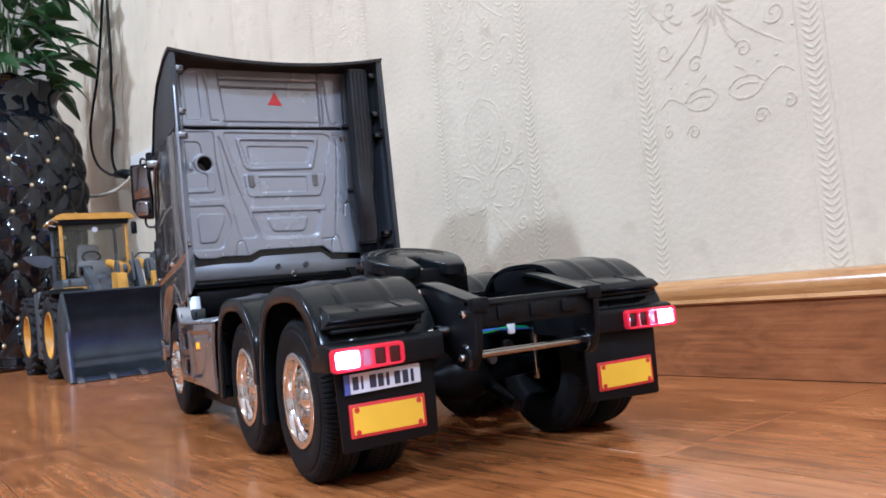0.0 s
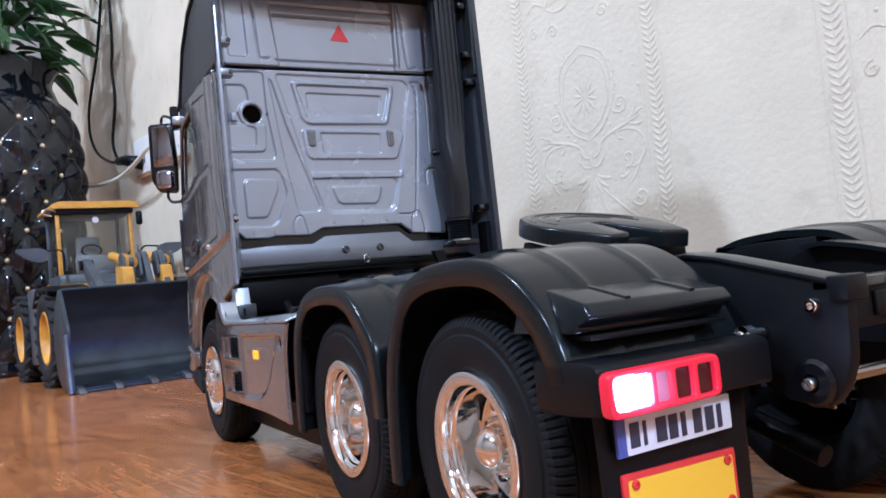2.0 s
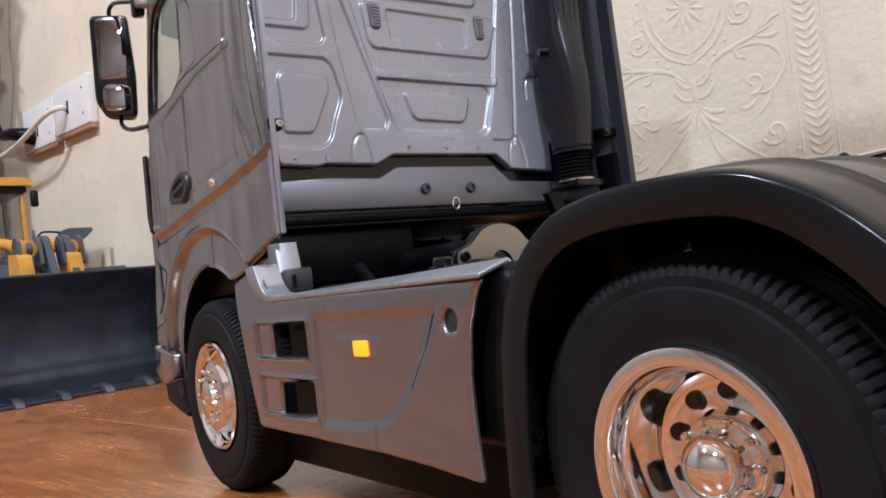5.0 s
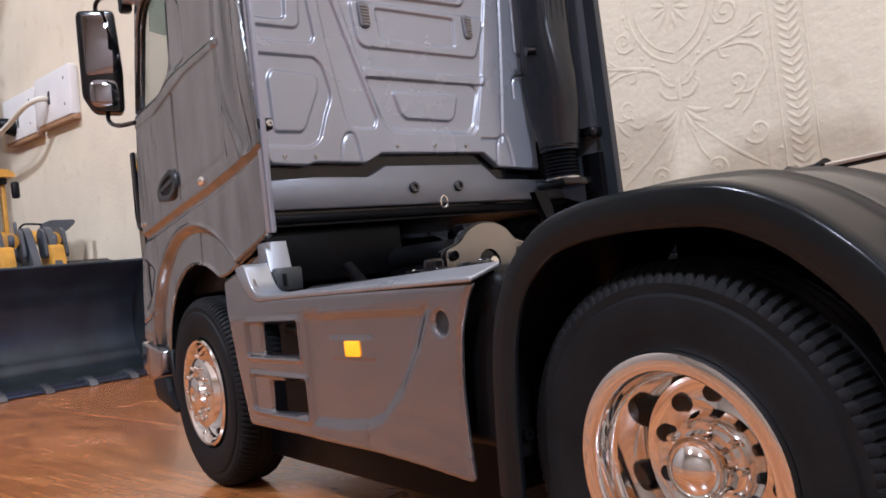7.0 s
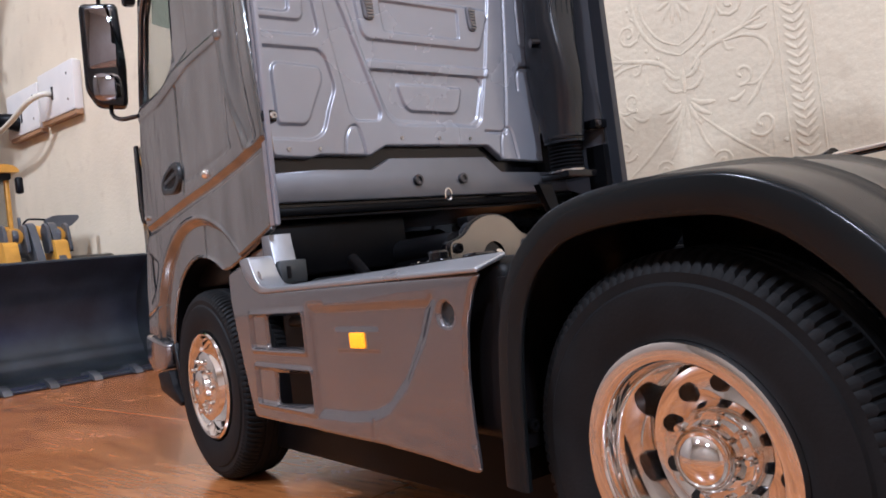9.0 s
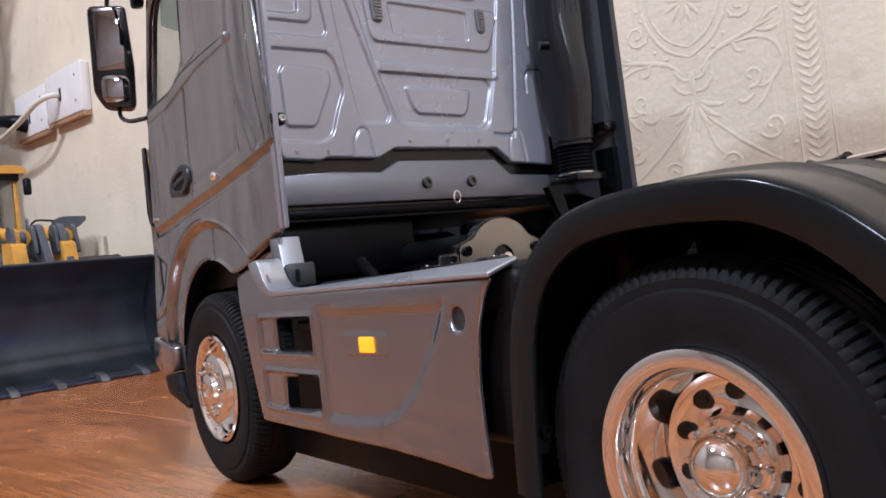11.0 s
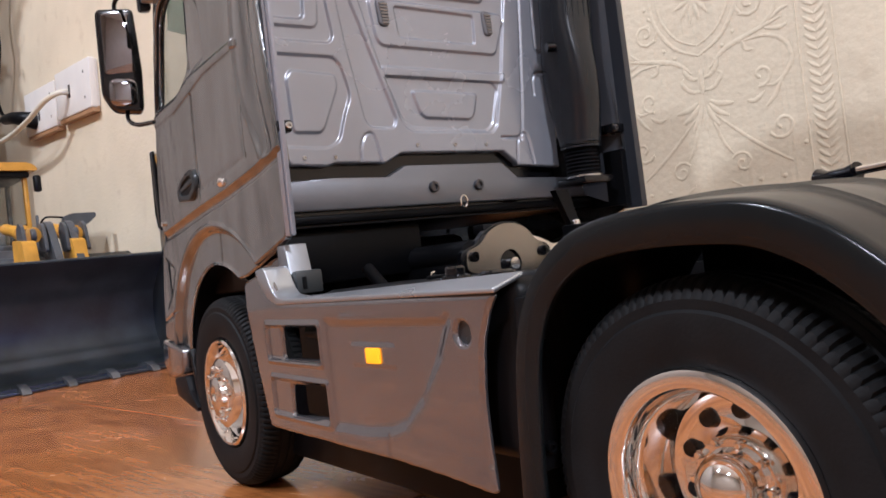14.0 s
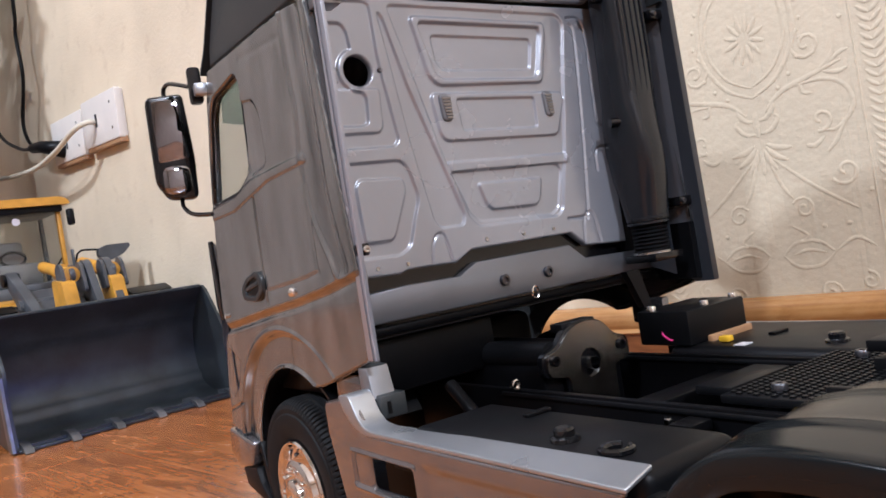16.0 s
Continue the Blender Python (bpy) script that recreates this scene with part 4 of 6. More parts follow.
def rear_side(side):
    fender(side, [(0.1262, 0.0300), (0.1250, 0.0500), (0.1222, 0.0670), (0.1160, 0.0790), (0.1060, 0.0870), (0.0960, 0.0900), (0.0850, 0.0910), (0.0720, 0.0908), (0.0620, 0.0896), (0.0530, 0.0860), (0.0460, 0.0812), (0.0395, 0.0750), (0.0345, 0.0680), (0.0325, 0.0580), (0.0318, 0.0440)])
    fender(side, [(0.0290, 0.0240), (0.0280, 0.0420), (0.0250, 0.0600), (0.0185, 0.0755), (0.0090, 0.0862), (-0.0030, 0.0910), (-0.0150, 0.0926), (-0.0300, 0.0928), (-0.0430, 0.0914), (-0.0520, 0.0880), (-0.0590, 0.0836), (-0.0650, 0.0782), (-0.0695, 0.0720), (-0.0722, 0.0660), (-0.0730, 0.0620)])
    # sloping tail of the rear fender and the lamp bar
    tail = plate([(-0.0500, 0.0935), (-0.0600, 0.0930), (-0.0765, 0.0892), (-0.0788, 0.0868), (-0.0788, 0.0856), (-0.0750, 0.0842), (-0.0750, 0.0826), (-0.0500, 0.0826)], plane="x", pos=side * 0.0455, t=side * 0.0455)
    for v in tail.verts:                                     # chamfered outer corner
        if abs(v.co.x) > 0.08:
            v.co.x -= side * min(0.006, max(0.0, 0.35 * (v.co.z - 0.0826)))
    bmesh.ops.bevel(tail, geom=tail.edges[:], offset=0.0006, segments=2, affect="EDGES", profile=0.5, clamp_overlap=True)
    tail = part("fender_tail", tail, FENDER, truck, "angular black fender tail")
    for x in (0.0560, 0.0760):
        part("tail_rib", tube([(side * x, -0.0600, 0.0930), (side * x, -0.0680, 0.0912), (side * x, -0.0762, 0.0893)], 0.0009, 8, None, False, 0.6, (0, 0.15, 1)), FENDER, tail)
    part("tail_lip", boxed(*sorted((side * 0.0470, side * 0.0885)), -0.0772, -0.0650, 0.0808, 0.0822, 0.0004), BLACK, tail)
    bar = plate(rpoly([(-0.060, 0.0768), (-0.080, 0.0770), (-0.0832, 0.0758), (-0.0832, 0.0655), (-0.074, 0.0648), (-0.060, 0.0648)], 0.0015), plane="x", pos=side * 0.0405, t=side * 0.0525, bev=0.001)
    part("lamp_bar", bar, BLACK, truck)
    part("bar_stay", lathe([(0, 0.0335), (0.0016, 0.0337), (0.0016, 0.0375), (0.0026, 0.0380), (0.0026, 0.0410), (0.0014, 0.0415), (0.0014, 0.0440), (0, 0.0440)] if side > 0 else [(0, -0.0335), (0.0016, -0.0337), (0.0016, -0.0375), (0.0026, -0.0380), (0.0026, -0.0410), (0.0014, -0.0415), (0.0014, -0.0440), (0, -0.0440)], "x", 14, (0, -0.0760, 0.0763)), CHROME, truck)
    # tail lamp: red surround, one lit cell, two dark cells
    lamp = empty("tail_lamp", None, truck)
    cells = [(0.0908, 0.0806), (0.0793, 0.0750), (0.0737, 0.0686), (0.0671, 0.0620)]
    sq = lambda a, b, z0, z1: rpoly([(side * a, z0), (side * b, z0), (side * b, z1), (side * a, z1)], 0.0008, 2)
    part("red_surround", plate(rpoly([(side * 0.0926, 0.0650), (side * 0.0603, 0.0658), (side * 0.0603, 0.0752), (side * 0.0926, 0.0748)], 0.0022, 3), [sq(a, b, 0.0668, 0.0734) for a, b in cells], plane="y", pos=-0.0832, t=-0.0030, bev=0.0005), RED_SPILL, lamp, "red plastic lamp surround with the lit cell's glow added")
    for (a, b), m in zip(cells, (WHITE_LAMP, PINK_LENS, DARK_LENS, DARK_LENS)):
        part("lens", plate(sq(a, b, 0.0666, 0.0736), plane="y", pos=-0.0828, t=-0.0022, bev=0.0004), m, lamp, "glowing white reversing lens" if m == WHITE_LAMP else ("pale pink plastic lens" if m == PINK_LENS else "dark red lens"))
    # mud flap with a yellow sheet edged in red
    fx = 0.0022 if side < 0 else 0.0
    flap = part("mud_flap", plate(rpoly([(side * 0.086, 0.0650), (side * 0.040, 0.0650), (side * 0.041, 0.0325), (side * 0.085, 0.0310)], 0.0015), plane="y", pos=-0.0740, t=-0.0016, bev=0.0003), BLACK, truck)
    part("red_border", plate(rpoly([(side * 0.0815, 0.0368), (side * 0.0815, 0.0508), (side * 0.0465, 0.0508), (side * 0.0465, 0.0368)], 0.0006, 2), plane="y", pos=-0.0757, t=-0.0008, bev=0.0002), PLATE_RED, flap)
    part("yellow_sheet", plate(rpoly([(side * 0.0801, 0.0382), (side * 0.0801, 0.0494), (side * 0.0479, 0.0494), (side * 0.0479, 0.0382)], 0.0006, 2), plane="y", pos=-0.0766, t=-0.0003), PLATE_YELLOW, flap, "yellow reflective marker sheet")
    for x in (0.0783, 0.0497):
        for z in (0.0392, 0.0484):
            screw("rivet", (side * x, -0.0769, z), "y", 0.0011, -0.0005, PLATE_RED, flap)
    flap.location.x = -fx
    if side < 0:
        num = part("number_plate", plate(rpoly([(-0.0830, 0.0552), (-0.0830, 0.0634), (-0.0507, 0.0642), (-0.0507, 0.0560)], 0.0005, 2), plane="y", pos=-0.0778, t=-0.0008, bev=0.0002), PLATE_WHITE, truck, "white plate with a row of dark bars")
        part("blue_strip", plate([(-0.0856, 0.0551), (-0.0856, 0.0633), (-0.0831, 0.0634), (-0.0831, 0.0552)], plane="y", pos=-0.0778, t=-0.0008), BLUE_INK, num)
        for i, w in enumerate((2.6, 0.9, 3.0, 2.6, 1.4, 2.6, 2.6, 1.4)):
            x = -0.0820 + 0.00380 * i
            part("plate_bar", plate([(x, 0.0568), (x, 0.0622), (x + w * 0.00100, 0.0623), (x + w * 0.00100, 0.0569)], plane="y", pos=-0.0787, t=-0.0002), INK, num)
        part("plate_carrier", boxed(-0.0850, -0.0510, -0.0776, -0.0745, 0.0560, 0.0660, 0.0005), BLACK, truck)


both(rear_side)


# side skirts
def skirt(side):
    o = side * 0.0925
    outline = rpoly([(0.1258, 0.0795), (0.2385, 0.0800), (0.2470, 0.0905), (0.2510, 0.0915), (0.2715, 0.0880), (0.2720, 0.0780), (0.2660, 0.0570), (0.2590, 0.0362), (0.2170, 0.0365), (0.1740, 0.0362), (0.1530, 0.0352), (0.1335, 0.0335), (0.1342, 0.0440), (0.1342, 0.0560), (0.1325, 0.0680), (0.1290, 0.0760)], 0.0022)
    h1 = rpoly([(0.2130, 0.0618), (0.2125, 0.0717), (0.2410, 0.0717), (0.2410, 0.0613)], 0.001, 2)
    h2 = rpoly([(0.2105, 0.0440), (0.2100, 0.0536), (0.2375, 0.0525), (0.2380, 0.0424)], 0.001, 2)
    f = o + side * 0.0045

    def relief(U, V):
        groove = [(0.1440, 0.0742), (0.1490, 0.0650), (0.1581, 0.0535), (0.1673, 0.0464), (0.1747, 0.0439), (0.1868, 0.0425), (0.2060, 0.0420)]
        h = -0.0009 * ease(0.5 - poly_gap(U, V, groove + [(0.2060, 0.0735)]) / 0.0042)
        h += crease_line(U, V, [(0.1460, 0.0741), (0.1780, 0.0741), (0.1960, 0.0740)], 0.0003, 0.0010)
        for y0, y1, z0, z1 in ((0.2100, 0.2545, 0.0595, 0.0735), (0.2080, 0.2540, 0.0410, 0.0555)):
            h += stamp(U, V, [(y0, z0), (y0, z1), (y1, z1), (y1, z0)], 0.0005, 0.0009, 0.0014)
            h += stamp(U, V, [(y0 + 0.0013, z0 + 0.0014), (y0 + 0.0013, z1 - 0.0012), (y1 - 0.0012, z1 - 0.0012), (y1 - 0.0012, z0 + 0.0014)], -0.0010, 0.0010, 0.0012)
        h += stamp(U, V, [(0.1695, 0.0612), (0.1695, 0.0672), (0.1925, 0.0672), (0.1925, 0.0612)], 0.0002, 0.0006, 0.0008)
        h += crease_line(U, V, [(0.1762, 0.0425), (0.1765, 0.0365)], -0.0004, 0.0004, False)
        return h - 0.0012 * ((U - 0.19) / 0.06) ** 2

    s = press("side_skirt", outline, [h1, h2, ring(0.1390, 0.0705, 0.0026, 18)], 0.0005 if side < 0 else 0.0012, relief, lambda u, v, h: (f + side * h, u, v), 0.0026, SILVER_SIDE, truck, "silver side skirt with two step openings", 0.0010, side > 0)
    strip = plate(rpoly([(0.1250, 0.0795), (0.1250, 0.0808), (0.1790, 0.0810), (0.2330, 0.0812), (0.2395, 0.0822), (0.2430, 0.0850), (0.2475, 0.0925), (0.2555, 0.0918), (0.2520, 0.0862), (0.2460, 0.0812), (0.2400, 0.0794)], 0.0016), plane="x", pos=side * 0.0878, t=side * 0.0090, bev=0.0012, seg=3)
    for v in strip.verts:
        v.co.z += 0.0027 * max(0, 1 - (v.co.y - 0.125) / 0.115) * min(1, max(0, (0.0965 - abs(v.co.x)) / 0.0090))
    part("top_strip", strip, ALU, s, "bright bevelled top edge")
    part("round_recess", lathe([(0, 0), (0.0034, 0), (0.0034, 0.0006), (0, 0.0006)], "x", 20, (f - side * 0.0022, 0.1390, 0.0705)), HANDLE_GREY, s)
    part("slot_back", boxed(*sorted((side * 0.0790, side * 0.0800)), 0.2050, 0.2600, 0.0380, 0.0740), CHASSIS, s)
    part("slot_bar", rod((side * 0.0885, 0.2100, 0.0690), (side * 0.0885, 0.2350, 0.0690), 0.0018), BLACK, s)
    part("side_marker", plate(rpoly([(0.1765, 0.0620), (0.1765, 0.0663), (0.1838, 0.0663), (0.1838, 0.0620)], 0.0005, 2), plane="x", pos=f - side * 0.0009, t=side * 0.0008, bev=0.0002), AMBER_LAMP, s, "lit amber side marker lamp")
    part("end_block", boxed(*sorted((side * 0.0870, side * 0.0925)), 0.1205, 0.1240, 0.0400, 0.0780, 0.0006), BLACK, s)
    screw("end_bolt", (side * 0.0900, 0.1205, 0.0735), "y", 0.0020, -0.0020, SCREW, s)
    screw("end_bolt", (side * 0.0900, 0.1205, 0.0450), "y", 0.0014, -0.0014, CHASSIS, s)
    # bright step riser between skirt and cab
    if side < 0:
        part("step_riser", plate([(0.2455, 0.0890), (0.2480, 0.0995), (0.2545, 0.1000), (0.2545, 0.0890)], plane="x", pos=side * 0.0795, t=side * 0.0085, bev=0.0008), DULL_ALU, truck, "bright aluminium step riser")
    foot = part("riser_foot", boxed(*sorted((side * 0.0770, side * 0.0872)), 0.2425, 0.2590, 0.0818, 0.0900, 0.0008), DARKGREY, truck)
    part("slot", boxed(*sorted((side * 0.0835, side * 0.0850)), 0.2421, 0.2427, 0.0835, 0.0878), BLACK, foot)
    part("step_bracket", boxed(*sorted((side * 0.0800, side * 0.0850)), 0.2600, 0.2800, 0.0840, 0.0960, 0.0010), SILVER_SIDE, truck)


both(skirt)

# ---- cab ----
SIDE = 0.0890


def arc_pts(cy, cz, r, a0, a1, n=16):
    return [(cy + r * math.cos(math.radians(a0 + (a1 - a0) * i / n)), cz + r * math.sin(math.radians(a0 + (a1 - a0) * i / n))) for i in range(n + 1)]


def cab_side(side):
    outline = [(0.2445, 0.1018), (0.2400, 0.1290), (0.2455, 0.1780), (0.2485, 0.2300), (0.3490, 0.2310), (0.3560, 0.2180), (0.3700, 0.1740), (0.3765, 0.1500), (0.3815, 0.1215), (0.3780, 0.1165), (0.3875, 0.1085), (0.3945, 0.0870), (0.3990, 0.0650), (0.3690, 0.0600)] + arc_pts(0.3200, 0.0495, 0.0470, 12, 121, 22) + [(0.2890, 0.0902), (0.2670, 0.0957)]
    window = rpoly([(0.3690, 0.1720), (0.3545, 0.2110), (0.3480, 0.2180), (0.3190, 0.2215), (0.3150, 0.2170), (0.3190, 0.1800), (0.3350, 0.1735)], 0.004)
    f = side * SIDE
    waist = [(0.4000, 0.1146), (0.3715, 0.1162), (0.3206, 0.1219), (0.2926, 0.1246), (0.2655, 0.1282), (0.2485, 0.1313), (0.2380, 0.1330)]

    def relief(U, V):
        h = -0.0006 * ((U - 0.315) / 0.07) ** 2
        line = np.interp(U, [p[0] for p in waist[::-1]], [p[1] for p in waist[::-1]])
        h += 0.0014 * ease((V - line) / 0.0021 + 0.5)              # the door overhangs the lower body
        h -= 0.0006 * ease(1 - np.abs(V - line + 0.0022) / 0.0016)
        h += crease_line(U, V, [(0.3160, 0.1298), (0.2725, 0.1338), (0.2690, 0.1395), (0.2688, 0.1700)], -0.0003, 0.0010)
        up = ease((V - 0.130) / 0.004)
        h += up * crease_line(U, V, [(0.2670, 0.2400), (0.2672, 0.2100), (0.2660, 0.1950), (0.2680, 0.1750), (0.2657, 0.1560), (0.2570, 0.1370), (0.2550, 0.1300)], 0.0010, 0.0012)
        h += up * crease_line(U, V, [(0.2570, 0.2400), (0.2565, 0.1950), (0.2565, 0.1600), (0.2510, 0.1350)], -0.0013, 0.0042)
        h += stamp(U, V, [(0.3770, 0.1710), (0.3386, 0.1722), (0.3181, 0.1765), (0.2862, 0.1775), (0.2650, 0.1778), (0.2640, 0.1748), (0.3000, 0.1735), (0.3158, 0.1708), (0.3416, 0.1665), (0.3771, 0.1660)], 0.0006, 0.0016, 0.001)
        h += stamp(U, V, [(0.3180, 0.2090), (0.3040, 0.2070), (0.2995, 0.2010), (0.2992, 0.1800), (0.3180, 0.1780)], -0.0009, 0.0022, 0.004)
        h += crease_line(U, V, [(0.3180, 0.1690), (0.3195, 0.1510), (0.3205, 0.1250)], -0.0009, 0.0006)
        h += crease_line(U, V, [(0.3100, 0.2250), (0.2700, 0.2220)], -0.0003, 0.0012)
        r = np.hypot(U - 0.3185, V - 0.0475)                     # flat arch band set back behind a bevel
        h -= 0.0026 * ease((0.0652 - r) / 0.0026)
        h += 0.0005 * ease(1 - np.abs(r - 0.0662) / 0.0012)
        h += 0.0009 * ease((0.0490 - np.hypot(U - 0.3200, V - 0.0495)) / 0.0016)
        h += crease_line(U, V, [(0.3135, 0.0960), (0.3120, 0.1095)], -0.0005, 0.0004, False)
        h += crease_line(U, V, [(0.3990, 0.0725), (0.3735, 0.0790)], -0.0006, 0.0005, False)
        h += stamp(U, V, [(0.3860, 0.1050), (0.3925, 0.0850), (0.3905, 0.0790), (0.3790, 0.0860), (0.3700, 0.0985)], -0.0003, 0.0020, 0.003)
        return h

    s = press("cab_side", rpoly(outline, 0.0015, 3), [window], 0.0005 if side < 0 else 0.0015, relief, lambda u, v, h: (f + side * h, u, v), 0.0032, CAB_PAINT, truck, "glossy silver-grey cab side", 0.0009, side > 0)
    w = part("side_window", plate(window, plane="x", pos=side * (SIDE - 0.0020), t=side * 0.0008), GLASS, s, "clear side window pane")
    w.visible_shadow = False
    part("window_seal", tube([(f, y, z) for y, z in window], 0.0011, 6, None, True, 0.6, (1, 0, 0)), BLACK, s)
    wave = lambda pts, r, m=BLACK, fl=0.4, nm="door_seam": part(nm, tube(spline([(f, y, z) for y, z in pts], 5), r, 6, None, False, fl, (1, 0, 0)), m, s)
    wave([(0.3540, 0.2150), (0.3400, 0.2230), (0.3160, 0.2250)], 0.0016, BLACK, 0.6, "window_trim")
    wave([(0.3690, 0.1730), (0.3620, 0.1960), (0.3550, 0.2140)], 0.0020, GLOSSBLACK, 0.6, "window_trim")
    # handle
    rim = rpoly([(0.3256, 0.1394), (0.3205, 0.1372), (0.3203, 0.1302), (0.3290, 0.1258), (0.3440, 0.1272), (0.3450, 0.1320), (0.3390, 0.1364)], 0.003)
    cy, cz = 0.3322, 0.1325
    h = part("door_handle", plate(rim, [[(cy + 0.66 * (y - cy), cz + 0.60 * (z - cz)) for y, z in rim]], plane="x", pos=f + side * 0.0012, t=side * 0.0018, bev=0.0005), HANDLE_GREY, s, "dark grey recessed door handle")
    part("recess", plate([(cy + 0.80 * (y - cy), cz + 0.78 * (z - cz)) for y, z in rim], plane="x", pos=f + side * 0.0012, t=side * 0.0010), BLACK, h)
    part("grip", plate(rpoly([(0.3222, 0.1335), (0.3432, 0.1302), (0.3432, 0.1322), (0.3222, 0.1357)], 0.0008), plane="x", pos=f + side * 0.0018, t=side * 0.0009, bev=0.0003), HANDLE_GREY, h)
    knob = bmesh.new()
    bmesh.ops.create_uvsphere(knob, u_segments=16, v_segments=10, radius=0.0020, matrix=Matrix.Translation((f + side * 0.0014, 0.2935, 0.1286)))
    part("door_knob", knob, CHROME, s, "small chrome lock")
    part("lower_screw", rod((f - side * 0.001, 0.3745, 0.1205), (f + side * 0.0022, 0.3745, 0.1205), 0.0012, 12), CHROME, s)
    # wheel arch trim
    if side < 0:
        part("arch_liner", band(0.3200, 0.0495, 0.0472, 0.0484, 0, 150, side * 0.050, side * 0.0850), BLACK, truck)
    # bumper corner and lower step
    part("bumper_corner", plate(rpoly([(0.3690, 0.0598), (0.3990, 0.0645), (0.4010, 0.0520), (0.3920, 0.0460), (0.3740, 0.0480)], 0.002), plane="x", pos=side * 0.0700, t=side * 0.0200, bev=0.001), SILVER_SIDE, truck)
    part("front_step", plate(rpoly([(0.3720, 0.0478), (0.3900, 0.0455), (0.3870, 0.0370), (0.3600, 0.0310), (0.3580, 0.0335), (0.3680, 0.0400)], 0.0015), plane="x", pos=side * 0.0720, t=side * 0.0170, bev=0.0008), BLACK, truck)
    part("mud_guard", plate([(0.3660, 0.0600), (0.3690, 0.0600), (0.3620, 0.0310), (0.3560, 0.0300)], plane="x", pos=side * 0.0600, t=side * 0.0270, bev=0.0005), BLACK, truck)
    # deflector blade along the windscreen pillar
    part("pillar_blade", plate([(0.3800, 0.1180), (0.3845, 0.1195), (0.3868, 0.1260), (0.3852, 0.1570), (0.3825, 0.1570)], plane="x", pos=side * 0.0885, t=side * 0.0018, bev=0.0004), GLOSSBLACK, s)
    # dark roof side above the cab side
    roof_side = [(0.2380, 0.2312), (0.2360, 0.2910), (0.2600, 0.2900), (0.3000, 0.2800), (0.3270, 0.2640), (0.3450, 0.2400), (0.3480, 0.2322)]
    part("roof_side", plate(roof_side, plane="x", pos=side * (SIDE - 0.0040), t=side * 0.0040, bev=0.0012, seg=3), DARKGREY, truck, "dark grey roof side")
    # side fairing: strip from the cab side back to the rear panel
    # near strip takes the panel's silver, far strip an even slate grey
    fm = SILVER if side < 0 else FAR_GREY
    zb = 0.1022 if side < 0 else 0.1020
    bmf = bmesh.new()
    a = [bmf.verts.new((side * q, y, z)) for q, y, z in ((0.0888, 0.2400, zb), (0.0888, 0.2400, 0.2920), (0.0790, BACK, 0.2870), (0.0790, BACK, 0.1130))]
    b = [bmf.verts.new((side * q, y, z)) for q, y, z in ((0.0868, 0.2420, zb), (0.0868, 0.2420, 0.2910), (0.0770, BACK + 0.003, 0.2870), (0.0770, BACK + 0.003, 0.1130))]
    bmf.faces.new(a)
    bmf.faces.new(b[::-1])
    for i in range(4):
        j = (i + 1) % 4
        bmf.faces.new((a[j], a[i], b[i], b[j]))
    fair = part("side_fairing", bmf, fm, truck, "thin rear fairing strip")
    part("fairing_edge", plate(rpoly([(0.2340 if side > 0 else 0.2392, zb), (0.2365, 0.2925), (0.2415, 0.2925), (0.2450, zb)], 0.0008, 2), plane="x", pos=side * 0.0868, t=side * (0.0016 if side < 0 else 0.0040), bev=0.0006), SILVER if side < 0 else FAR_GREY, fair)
    for z in (0.2790, 0.2450, 0.2260, 0.1400):
        low = side < 0 and z < 0.2
        q = 0.0836 if low else 0.0790
        clip = part("clip", boxed(*sorted((side * q, side * (q + (0.0050 if low else 0.0085)))), 0.2395, 0.2480, z - 0.0021, z + 0.0021, 0.0006), DULL_ALU if side < 0 and not low else GLOSSBLACK, fair)
        screw("clip_screw", (side * (q + 0.0016), 0.2395, z), "y", 0.0013, -0.0012, STEEL if low else SCREW, clip)


both(cab_side)


